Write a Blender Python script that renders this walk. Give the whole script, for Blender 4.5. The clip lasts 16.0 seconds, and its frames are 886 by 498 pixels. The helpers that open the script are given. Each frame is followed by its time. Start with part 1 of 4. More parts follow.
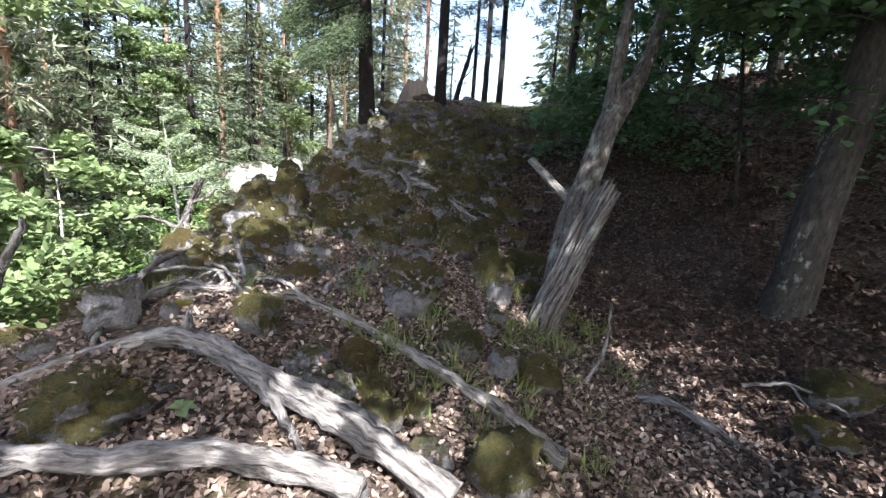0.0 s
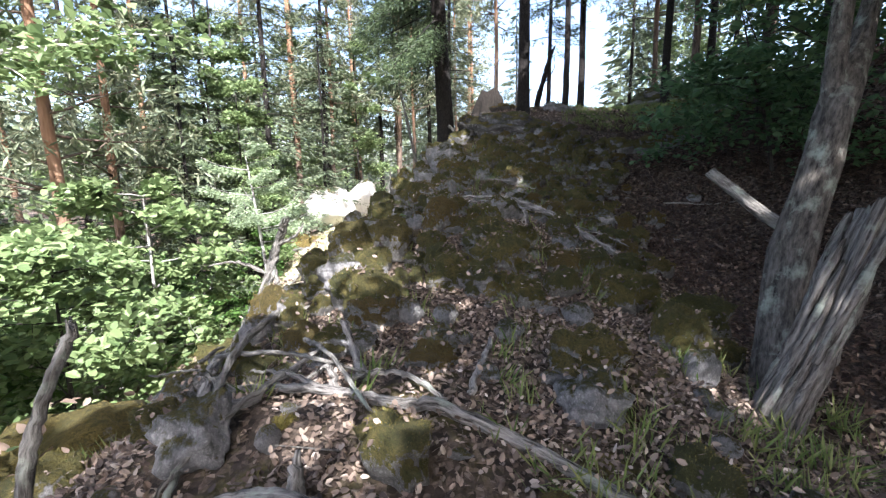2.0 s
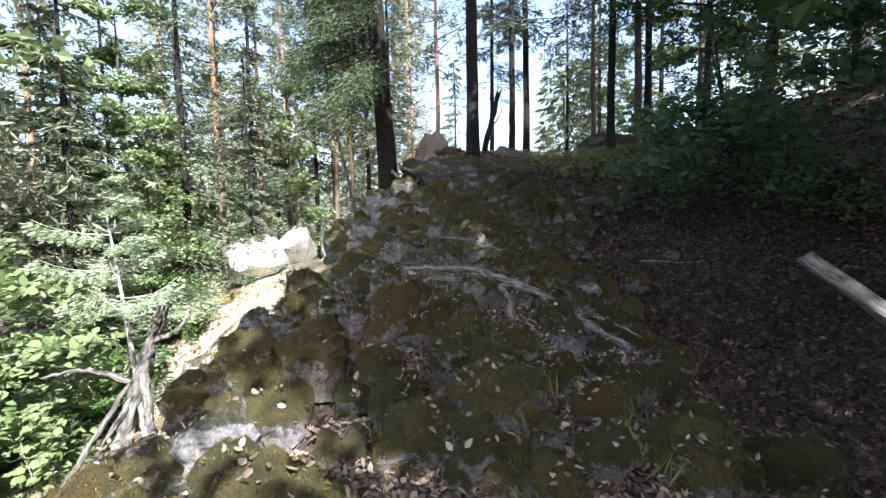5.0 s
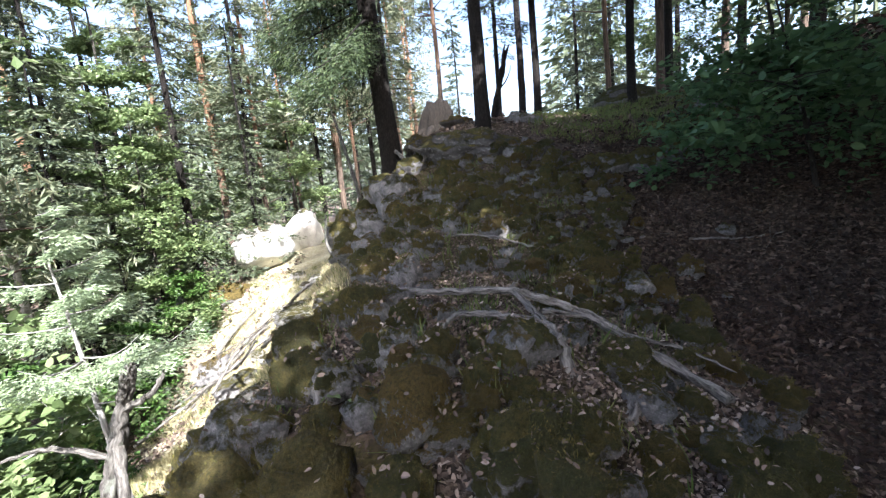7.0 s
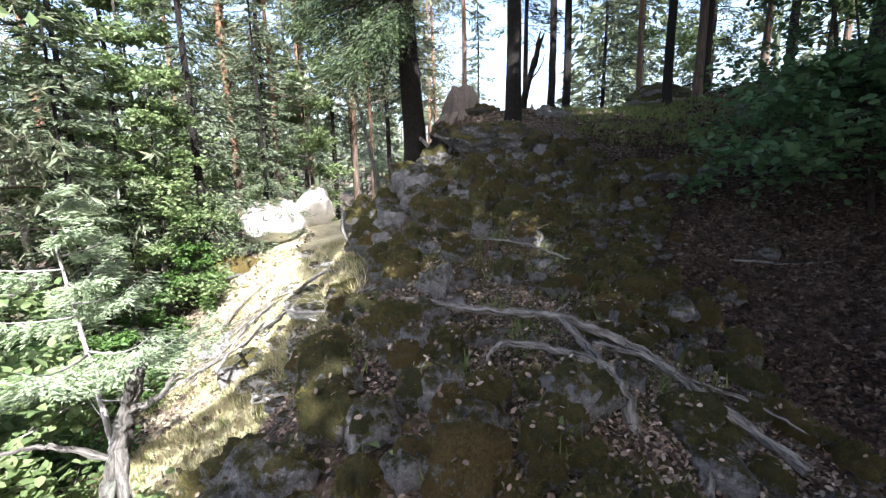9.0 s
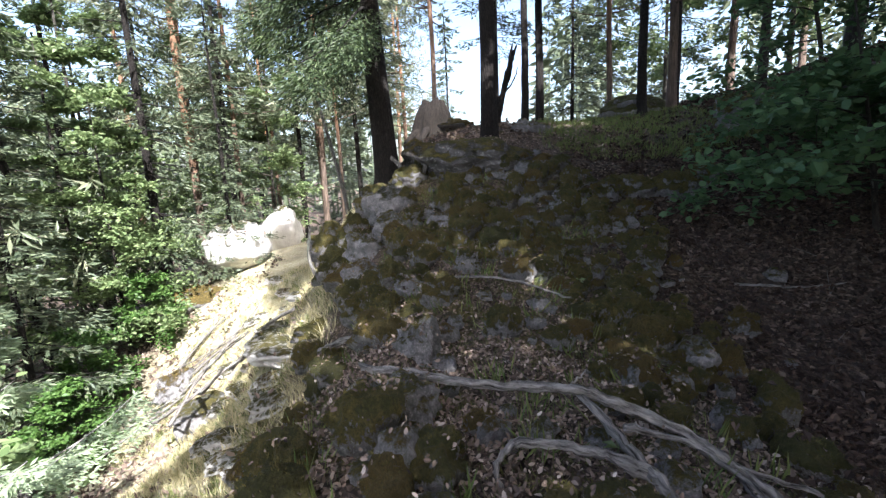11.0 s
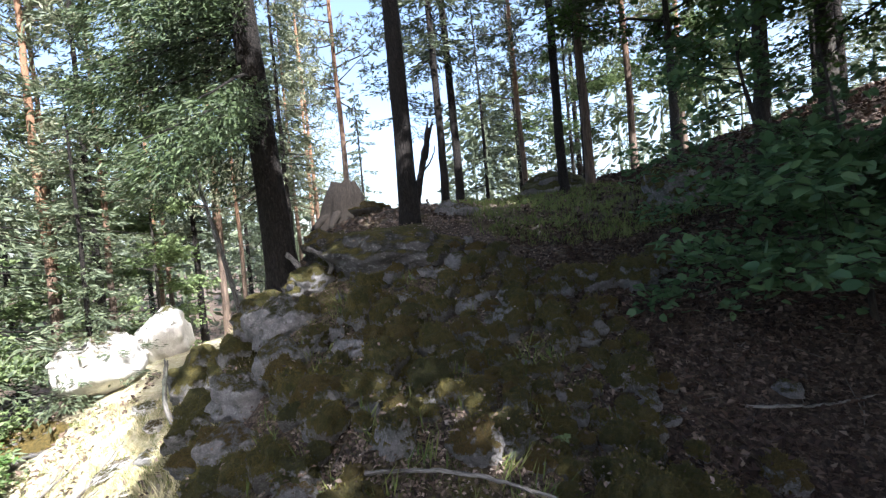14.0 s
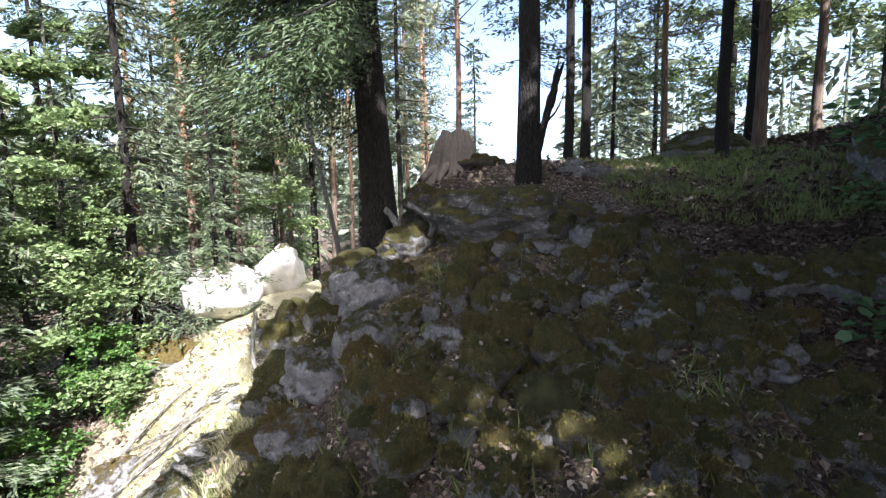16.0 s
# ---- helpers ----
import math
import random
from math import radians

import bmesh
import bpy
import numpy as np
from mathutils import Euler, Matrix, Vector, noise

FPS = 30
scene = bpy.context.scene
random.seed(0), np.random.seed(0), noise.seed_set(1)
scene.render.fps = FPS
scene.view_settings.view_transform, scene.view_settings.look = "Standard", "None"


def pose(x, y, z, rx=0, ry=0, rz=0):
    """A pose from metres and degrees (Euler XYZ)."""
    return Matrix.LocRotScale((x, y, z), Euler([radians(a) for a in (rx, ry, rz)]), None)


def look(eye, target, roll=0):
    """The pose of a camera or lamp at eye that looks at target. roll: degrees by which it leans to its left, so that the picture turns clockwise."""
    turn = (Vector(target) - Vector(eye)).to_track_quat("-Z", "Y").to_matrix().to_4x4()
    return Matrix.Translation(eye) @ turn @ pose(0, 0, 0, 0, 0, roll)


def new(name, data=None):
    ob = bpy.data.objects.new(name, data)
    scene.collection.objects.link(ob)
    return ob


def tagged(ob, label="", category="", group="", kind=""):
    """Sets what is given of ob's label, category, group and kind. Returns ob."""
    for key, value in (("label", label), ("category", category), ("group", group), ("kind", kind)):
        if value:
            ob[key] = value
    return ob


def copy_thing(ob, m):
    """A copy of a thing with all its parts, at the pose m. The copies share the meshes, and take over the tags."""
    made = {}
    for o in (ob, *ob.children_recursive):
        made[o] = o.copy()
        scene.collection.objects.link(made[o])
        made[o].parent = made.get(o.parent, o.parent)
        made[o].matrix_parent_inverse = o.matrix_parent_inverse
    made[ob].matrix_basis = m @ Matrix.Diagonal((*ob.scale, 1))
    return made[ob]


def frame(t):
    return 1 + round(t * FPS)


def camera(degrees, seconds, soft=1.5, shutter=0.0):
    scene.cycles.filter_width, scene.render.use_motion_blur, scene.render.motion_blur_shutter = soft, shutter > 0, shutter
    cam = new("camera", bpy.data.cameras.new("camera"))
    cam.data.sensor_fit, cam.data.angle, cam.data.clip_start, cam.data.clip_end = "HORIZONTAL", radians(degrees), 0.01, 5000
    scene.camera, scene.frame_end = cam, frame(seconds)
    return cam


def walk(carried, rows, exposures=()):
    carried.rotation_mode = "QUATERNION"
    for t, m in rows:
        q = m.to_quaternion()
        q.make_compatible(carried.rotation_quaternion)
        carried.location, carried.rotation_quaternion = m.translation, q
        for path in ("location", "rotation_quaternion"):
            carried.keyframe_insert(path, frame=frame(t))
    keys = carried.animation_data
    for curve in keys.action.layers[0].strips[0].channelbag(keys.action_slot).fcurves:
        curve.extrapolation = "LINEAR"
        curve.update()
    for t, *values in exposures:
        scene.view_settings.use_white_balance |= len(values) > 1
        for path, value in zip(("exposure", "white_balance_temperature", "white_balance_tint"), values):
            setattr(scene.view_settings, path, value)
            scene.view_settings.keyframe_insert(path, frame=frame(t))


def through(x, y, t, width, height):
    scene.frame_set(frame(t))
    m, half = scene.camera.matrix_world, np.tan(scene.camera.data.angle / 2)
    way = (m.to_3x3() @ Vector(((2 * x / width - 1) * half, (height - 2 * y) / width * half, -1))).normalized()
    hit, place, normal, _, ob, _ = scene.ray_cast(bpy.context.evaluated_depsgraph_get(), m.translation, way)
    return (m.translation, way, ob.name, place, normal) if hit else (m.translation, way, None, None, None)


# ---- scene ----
cam = camera(89.4, 16.0, soft=1.35)
PATH = [
    (0, (1.35, 2.404, 1.639), (1.174, 4.36, 1.259), 3.4),
    (0.5, (1.228, 2.563, 1.778), (0.956, 4.524, 1.494), -2.4),
    (1, (0.996, 2.795, 1.697), (0.454, 4.702, 1.435), -1.9),
    (1.5, (0.873, 2.994, 1.76), (0.25, 4.877, 1.498), -0.0),
    (2, (0.701, 3.238, 1.733), (0.233, 5.153, 1.397), -0.9),
    (2.5, (0.585, 3.405, 1.914), (0.495, 5.347, 1.446), -1.9),
    (3, (0.504, 3.505, 1.952), (0.342, 5.468, 1.604), -2.0),
    (3.5, (0.408, 3.766, 1.932), (-0.009, 5.72, 1.855), -1.9),
    (4, (0.345, 3.998, 1.97), (-0.02, 5.955, 1.775), -0.0),
    (4.5, (0.336, 4.235, 1.937), (0.109, 6.215, 1.777), 0.2),
    (7, (0.192, 5.279, 2.247), (-0.072, 7.235, 1.924), -5.7),
    (7.5, (0.102, 5.35, 2.396), (-0.036, 7.31, 2.026), -5.4),
    (8, (0.052, 5.371, 2.411), (-0.262, 7.315, 2.062), -5.4),
    (8.5, (-0.015, 5.433, 2.399), (-0.33, 7.368, 2.006), -2.1),
    (11, (-0.202, 6.147, 2.532), (-0.372, 8.109, 2.182), -2.8),
    (11.5, (-0.221, 6.213, 2.584), (-0.319, 8.193, 2.322), -5.1),
    (12, (-0.225, 6.322, 2.57), (-0.241, 8.3, 2.272), -4.0),
    (12.5, (-0.198, 6.673, 2.573), (-0.242, 8.653, 2.289), -1.3),
    (13, (-0.183, 7.004, 2.672), (-0.22, 8.992, 2.457), -2.8),
    (13.5, (-0.171, 7.382, 2.718), (0.077, 9.359, 2.552), -4.8),
    (14, (-0.206, 7.599, 2.767), (-0.007, 9.589, 2.722), -5.4),
    (14.5, (-0.189, 7.893, 2.771), (0.062, 9.871, 2.612), -0.1),
    (15, (-0.177, 8.01, 2.862), (0.057, 9.991, 2.73), -2.2),
    (15.5, (-0.204, 8.215, 2.847), (-0.028, 10.205, 2.77), -2.3),
    (16, (-0.285, 8.494, 2.846), (-0.556, 10.463, 2.627), -1.0),
]
EXPOSURES = [(0.0, 2.42, 6080, 14), (4.5, 2.40, 6080, 14), (8.5, 2.32, 6080, 14), (12.0, 2.2, 6080, 14), (16.0, 2.25, 6080, 14)]
walk(cam, [(t, look(e, g, r)) for t, e, g, r in PATH], EXPOSURES)

# ---- light ----
SUN_WAY = Vector((0.38, -0.69, 0.80)).normalized()
world = bpy.data.worlds.new("sky")
scene.world = world
world.use_nodes = True
sky = world.node_tree.nodes.new("ShaderNodeTexSky")
sky.sky_type, sky.sun_disc = "NISHITA", False
sky.sun_elevation = math.asin(SUN_WAY.z)
sky.sun_rotation = math.atan2(SUN_WAY.x, SUN_WAY.y)
back = world.node_tree.nodes["Background"]
sky.dust_density, sky.ozone_density = 3.5, 0.4
back.inputs["Strength"].default_value = 0.115
world.node_tree.links.new(sky.outputs[0], back.inputs[0])
sun = new("sun", bpy.data.lights.new("sun", "SUN"))
sun.data.energy, sun.data.angle, sun.data.color = 5.0, radians(0.55), (1.0, 0.975, 0.935)
sun.matrix_world = look((0, 0, 30), Vector((0, 0, 30)) - SUN_WAY)

# ---- materials ----


class Mat:
    """A small builder of procedural node materials."""

    def __init__(self, name, rough=0.85):
        self.m = bpy.data.materials.new(name)
        self.m.use_nodes = True
        self.t = self.m.node_tree
        self.b = self.t.nodes["Principled BSDF"]
        self.b.inputs["Roughness"].default_value = rough
        self.b.inputs["Specular IOR Level"].default_value = 0.25
        self.out = self.t.nodes["Material Output"]
        self.co = self.t.nodes.new("ShaderNodeTexCoord").outputs["Object"]

    def link(self, a, b):
        self.t.links.new(a, b)

    def stretch(self, x, y, z):
        n = self.t.nodes.new("ShaderNodeMapping")
        n.inputs["Scale"].default_value = (x, y, z)
        self.link(self.co, n.inputs["Vector"])
        return n.outputs[0]

    def noise(self, scale, detail=4, rough=0.6, co=None):
        n = self.t.nodes.new("ShaderNodeTexNoise")
        n.inputs["Scale"].default_value, n.inputs["Detail"].default_value, n.inputs["Roughness"].default_value = scale, detail, rough
        self.link(co or self.co, n.inputs["Vector"])
        return n.outputs["Fac"]

    def cells(self, scale, co=None):
        n = self.t.nodes.new("ShaderNodeTexVoronoi")
        n.inputs["Scale"].default_value = scale
        self.link(co or self.co, n.inputs["Vector"])
        return n.outputs

    def ramp(self, fac, *stops):
        n = self.t.nodes.new("ShaderNodeValToRGB")
        e = n.color_ramp.elements
        while len(e) < len(stops):
            e.new(0.5)
        for s, (at, c) in zip(e, stops):
            s.position, s.color = at, (*(c if isinstance(c, tuple) else (c, c, c)), 1)
        self.link(fac, n.inputs[0])
        return n.outputs[0]

    def mix(self, fac, a, b, kind="MIX"):
        n = self.t.nodes.new("ShaderNodeMix")
        n.data_type, n.blend_type = "RGBA", kind
        for v, s in ((fac, n.inputs[0]), (a, n.inputs[6]), (b, n.inputs[7])):
            if isinstance(v, tuple):
                s.default_value = (*v, 1)
            elif isinstance(v, (int, float)):
                s.default_value = v
            else:
                self.link(v, s)
        return n.outputs[2]

    def math(self, op, a, b):
        n = self.t.nodes.new("ShaderNodeMath")
        n.operation = op
        for v, s in ((a, n.inputs[0]), (b, n.inputs[1])):
            if isinstance(v, (int, float)):
                s.default_value = v
            else:
                self.link(v, s)
        return n.outputs[0]

    def island(self):
        return self.t.nodes.new("ShaderNodeNewGeometry").outputs["Random Per Island"]

    def axis(self, which, output="Position"):
        n = self.t.nodes.new("ShaderNodeSeparateXYZ")
        self.link(self.t.nodes.new("ShaderNodeNewGeometry").outputs[output], n.inputs[0])
        return n.outputs[which]

    def random(self):
        return self.t.nodes.new("ShaderNodeObjectInfo").outputs["Random"]

    def bump(self, height, strength=0.5, far=0.02):
        n = self.t.nodes.new("ShaderNodeBump")
        n.inputs["Strength"].default_value, n.inputs["Distance"].default_value = strength, far
        self.link(height, n.inputs["Height"])
        self.link(n.outputs[0], self.b.inputs["Normal"])

    def done(self, colour, through=0.0):
        self.link(colour, self.b.inputs["Base Color"])
        if through:
            t = self.t.nodes.new("ShaderNodeBsdfTranslucent")
            self.link(colour, t.inputs[0])
            x = self.t.nodes.new("ShaderNodeMixShader")
            x.inputs[0].default_value = through
            self.link(self.b.outputs[0], x.inputs[1])
            self.link(t.outputs[0], x.inputs[2])
            self.link(x.outputs[0], self.out.inputs[0])
        return self.m


def rock_material(name, moss, dark, light):
    """Grey stone with pale lichen; moss grows on what faces up. moss: how much of it is covered, 0 to 1."""
    k = Mat(name, 0.9)
    grain = k.ramp(k.noise(3.5, 8, 0.7), (0.3, dark), (0.7, light))
    grain = k.mix(k.ramp(k.noise(38, 4, 0.7), (0.35, 0.55), (0.6, 0.0)), grain, dark)
    spots = k.ramp(k.noise(14, 3), (0.55, 0.0), (0.68, 1.0))
    stone = k.mix(k.math("MULTIPLY", spots, 0.32), grain, (0.45, 0.45, 0.43))
    tuft = k.noise(60, 4, 0.7)
    clump = k.noise(13, 4, 0.6)
    green = k.mix(k.ramp(k.noise(2.2, 5), (0.35, 0.0), (0.68, 1.0)), (0.080, 0.085, 0.022), (0.225, 0.180, 0.046))
    green = k.mix(k.ramp(k.random(), (0.0, 0.75), (0.35, 0.0), (0.7, 0.0), (1.0, 0.8)), green, k.mix(k.ramp(k.random(), (0.45, 0.0), (0.55, 1.0)), (0.050, 0.062, 0.018), (0.20, 0.118, 0.032)))
    green = k.mix(k.ramp(clump, (0.3, 0.75), (0.55, 0.0)), green, (0.045, 0.044, 0.014))
    green = k.mix(k.ramp(tuft, (0.3, 0.0), (0.65, 1.0)), (0.035, 0.032, 0.011), green)
    up = k.math("ADD", k.axis(2, "Normal"), k.math("MULTIPLY", k.math("SUBTRACT", k.noise(4.5, 7, 0.7), 0.5), 2.4))
    cover = k.ramp(up, (max(0.0, 0.70 - moss), 0.0), (min(1.0, 1.0 - moss + 0.10), 1.0))
    colour = k.mix(cover, stone, green)
    relief = k.math("ADD", k.math("MULTIPLY", k.noise(9, 8, 0.75), 0.6), k.math("MULTIPLY", k.math("MULTIPLY", k.math("ADD", tuft, clump), cover), 0.9))
    k.bump(relief, 1.0, 0.06)
    return k.done(colour)


def bark_material(name, low, high, orange=None, lichen=0.0, grain=(14, 14, 2.2), flakes=None):
    """Furrowed bark; orange: the colour of its upper trunk, as old pines have it."""
    k = Mat(name, 0.9)
    fibre = k.t.nodes.new("ShaderNodeAttribute")
    fibre.attribute_name = "grain"
    k.co = fibre.outputs["Vector"]
    co = k.stretch(*grain)
    plates = k.noise(1.0, 7, 0.7, co)
    colour = k.mix(k.ramp(plates, (0.35, 0.0), (0.65, 1.0)), low, high)
    if orange:
        n = k.t.nodes.new("ShaderNodeSeparateXYZ")
        k.link(k.co, n.inputs[0])
        rise = k.math("ADD", k.math("MULTIPLY", n.outputs[2], 0.10), k.math("MULTIPLY", plates, 0.25))
        colour = k.mix(k.ramp(rise, (0.5, 0.0), (0.85, 1.0)), colour, k.mix(plates, (orange[0] * 0.6, orange[1] * 0.55, orange[2] * 0.5), orange))
    if lichen:
        colour = k.mix(k.ramp(k.noise(5, 7, 0.7), (0.62 - 0.2 * lichen, 0.0), (0.72 - 0.1 * lichen, 0.85)), colour, (0.30, 0.33, 0.27))
    relief = plates
    if flakes:
        v = k.t.nodes.new("ShaderNodeTexVoronoi")
        v.feature = "DISTANCE_TO_EDGE"
        v.inputs["Scale"].default_value = 1.0
        wave = k.mix(1.0, k.stretch(*flakes), k.noise(26, 4, 0.7), "ADD")
        k.link(wave, v.inputs["Vector"])
        crack = k.ramp(v.outputs["Distance"], (0.0, 0.3), (0.14, 1.0))
        colour = k.mix(crack, (low[0] * 0.6, low[1] * 0.6, low[2] * 0.6), colour)
        relief = k.math("ADD", k.math("MULTIPLY", plates, 0.6), crack)
    k.bump(relief, 1.0, 0.03)
    return k.done(colour)


def leaf_material(name, a, b, through, rough=0.55):
    k = Mat(name, rough)
    k.b.inputs["Specular IOR Level"].default_value = 0.4
    return k.done(k.mix(k.island(), a, b), through)


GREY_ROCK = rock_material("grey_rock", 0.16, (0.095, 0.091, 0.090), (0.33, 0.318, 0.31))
# Grey rock toned down for the crest outcrops, in place of shade on them.
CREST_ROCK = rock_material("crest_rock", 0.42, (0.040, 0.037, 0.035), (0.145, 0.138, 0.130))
MOSS = rock_material("moss", 1.6, (0.065, 0.060, 0.053), (0.22, 0.205, 0.185))
MOSSY_ROCK = rock_material("mossy_rock", 0.80, (0.090, 0.086, 0.084), (0.31, 0.298, 0.29))
# Pale stone, lightened beyond its own grey so its colour carries the full sun.
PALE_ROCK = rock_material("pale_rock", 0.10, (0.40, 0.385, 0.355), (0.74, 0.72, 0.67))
# Spruce bark darkened to near black, so the canopy's shade sits in its colour.
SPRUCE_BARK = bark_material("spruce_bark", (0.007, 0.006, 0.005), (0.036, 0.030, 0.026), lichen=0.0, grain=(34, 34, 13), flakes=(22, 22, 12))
PINE_BARK = bark_material("pine_bark", (0.045, 0.034, 0.028), (0.17, 0.125, 0.095), orange=(0.27, 0.16, 0.10))
BEECH_BARK = bark_material("grey_bark", (0.016, 0.014, 0.012), (0.062, 0.055, 0.046), lichen=0.15, grain=(16, 16, 9))
PALE_BARK = bark_material("pale_bark", (0.15, 0.14, 0.13), (0.46, 0.44, 0.41), grain=(9, 9, 4))
BIRCH_BARK = bark_material("birch_bark", (0.16, 0.14, 0.12), (0.72, 0.70, 0.65), grain=(3, 3, 9))
# Dark brown stump wood, blackened to replace the shade missing on the skyline stump.
SHADED_ROOT_WOOD = bark_material("shaded_root_wood", (0.005, 0.004, 0.003), (0.022, 0.017, 0.013), grain=(24, 24, 10))
DEAD_WOOD = bark_material("dead_wood", (0.035, 0.030, 0.026), (0.24, 0.225, 0.20), lichen=0.35, grain=(40, 40, 9))
FALLEN_WOOD = bark_material("fallen_wood", (0.022, 0.018, 0.015), (0.34, 0.315, 0.285), lichen=0.22, grain=(40, 40, 8))
CRACKED_BARK = bark_material("cracked_bark", (0.016, 0.013, 0.011), (0.145, 0.128, 0.108), lichen=0.5, grain=(30, 30, 11))
STUMP_WOOD = bark_material("split_wood", (0.018, 0.013, 0.010), (0.25, 0.225, 0.20), lichen=0.4, grain=(46, 46, 6))
MAPLE_LEAF = leaf_material("maple_leaf", (0.105, 0.16, 0.060), (0.21, 0.27, 0.12), 0.42)
HAZEL_LEAF = leaf_material("hazel_leaf", (0.055, 0.12, 0.050), (0.135, 0.225, 0.095), 0.48)
CANOPY_LEAF = leaf_material("canopy_leaf", (0.040, 0.095, 0.018), (0.085, 0.155, 0.035), 0.30)
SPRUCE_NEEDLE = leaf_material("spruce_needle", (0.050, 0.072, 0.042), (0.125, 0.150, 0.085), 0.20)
# Darker copy of the spruce needles: shade at the crest put into the colour.
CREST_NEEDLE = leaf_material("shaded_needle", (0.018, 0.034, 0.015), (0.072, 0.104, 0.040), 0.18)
PINE_NEEDLE = leaf_material("pine_needle", (0.090, 0.115, 0.065), (0.195, 0.205, 0.125), 0.22)
FIR_NEEDLE = leaf_material("young_needle", (0.19, 0.25, 0.14), (0.33, 0.40, 0.25), 0.25)
GRASS_BLADE = leaf_material("grass_blade", (0.07, 0.12, 0.025), (0.20, 0.21, 0.07), 0.30)
MOSSY_GRASS = leaf_material("mossy_grass", (0.050, 0.058, 0.018), (0.125, 0.125, 0.040), 0.2)
# Dry grass, made paler than it is to add sunlight to the shelf.
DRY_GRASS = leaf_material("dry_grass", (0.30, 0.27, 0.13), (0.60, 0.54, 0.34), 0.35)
kk = Mat("dry_leaf", 0.7)
LITTER = kk.done(kk.ramp(kk.island(), (0.0, (0.052, 0.038, 0.030)), (0.35, (0.128, 0.092, 0.070)), (0.75, (0.215, 0.162, 0.125)), (0.93, (0.30, 0.235, 0.188)), (1.0, (0.44, 0.37, 0.31))), 0.1)
# Damp reddish-brown litter, its colour darkened further to stand in for the hollow's shade.
kk = Mat("shaded_damp_leaf", 0.7)
SHADED_DAMP_LITTER = kk.done(kk.ramp(kk.island(), (0.0, (0.018, 0.011, 0.008)), (0.5, (0.044, 0.026, 0.018)), (0.85, (0.085, 0.055, 0.039)), (1.0, (0.20, 0.150, 0.115))), 0.1)
kk = Mat("forest_floor", 0.95)
tone = kk.t.nodes.new("ShaderNodeSeparateXYZ")
kk.link(kk.cells(34)["Color"], tone.inputs[0])
humus = kk.ramp(tone.outputs[0], (0.0, (0.030, 0.022, 0.017)), (0.55, (0.095, 0.069, 0.052)), (1.0, (0.21, 0.158, 0.122)))
humus = kk.mix(kk.ramp(kk.noise(46, 6, 0.75), (0.35, 0.8), (0.6, 0.0)), humus, (0.028, 0.021, 0.016))
mossy = kk.mix(kk.ramp(kk.noise(45, 4), (0.3, 0.0), (0.7, 1.0)), (0.045, 0.042, 0.014), (0.140, 0.115, 0.030))
side = kk.ramp(kk.math("MULTIPLY", kk.math("ADD", kk.axis(0), 6.0), 0.08), (0.20, 0.25), (0.34, 1.0), (0.58, 0.9), (0.68, 0.0))
patch = kk.ramp(kk.noise(2.6, 7, 0.7), (0.50, 0.0), (0.64, 0.85))
kk.bump(kk.noise(40, 6, 0.8), 0.9, 0.03)
# Straw-coloured cover on the shelf, brightened as painted sunlight over dry grass.
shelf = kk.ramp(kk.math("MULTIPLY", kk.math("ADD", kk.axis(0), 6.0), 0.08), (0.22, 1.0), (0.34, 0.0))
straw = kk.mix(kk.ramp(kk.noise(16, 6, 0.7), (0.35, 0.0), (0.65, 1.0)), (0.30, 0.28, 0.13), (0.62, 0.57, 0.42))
cover = kk.mix(kk.math("MULTIPLY", side, patch), humus, mossy)
# The painted brightness fades out westward, where the sunlit band ends.
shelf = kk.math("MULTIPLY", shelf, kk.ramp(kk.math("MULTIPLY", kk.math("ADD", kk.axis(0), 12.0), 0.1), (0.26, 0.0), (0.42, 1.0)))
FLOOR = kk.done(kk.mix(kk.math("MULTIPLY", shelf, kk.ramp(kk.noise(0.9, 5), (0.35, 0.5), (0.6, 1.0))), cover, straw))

# ---- terrain ----
# Control heights of the land: a narrow rocky ridge that climbs away along +y, a drop on its west side,
# a shallow leafy hollow and then a rising wood on its east side.
LAND_X = [-16, -8, -4.5, -2.2, -1.2, -0.3, 1.0, 2.4, 4.5, 9, 18]
LAND_Y = [0, 3.5, 5.5, 7.5, 10, 12.2, 14.2, 18, 28]
LAND_Z = [
    [-5.0, -3.0, -1.6, -0.7, -0.30, -0.10, 0.10, 0.10, 0.5, 2.0, 5.0],
    [-5.0, -3.0, -1.5, -0.35, 0.22, 0.50, 0.35, 0.10, 0.5, 2.2, 5.5],
    [-5.0, -3.0, -1.4, -0.10, 0.58, 0.84, 0.75, 0.25, 0.5, 2.4, 5.8],
    [-5.0, -3.0, -1.05, -0.05, 1.04, 1.32, 0.98, 0.40, 0.7, 2.7, 6.0],
    [-5.0, -3.0, -1.2, 0.10, 1.25, 1.58, 1.27, 0.78, 1.4, 3.2, 6.5],
    [-5.0, -3.0, -1.3, 1.30, 2.10, 2.18, 2.10, 1.90, 2.3, 3.8, 6.8],
    [-5.0, -2.8, -0.9, 2.05, 2.85, 2.98, 2.93, 2.70, 2.95, 4.3, 7.0],
    [-4.5, -0.8, 0.2, 2.20, 3.10, 3.40, 3.50, 3.50, 3.7, 4.8, 7.0],
    [-4.0, -0.5, 0.2, 1.30, 1.90, 2.20, 2.40, 2.60, 3.0, 4.0, 6.0],
]


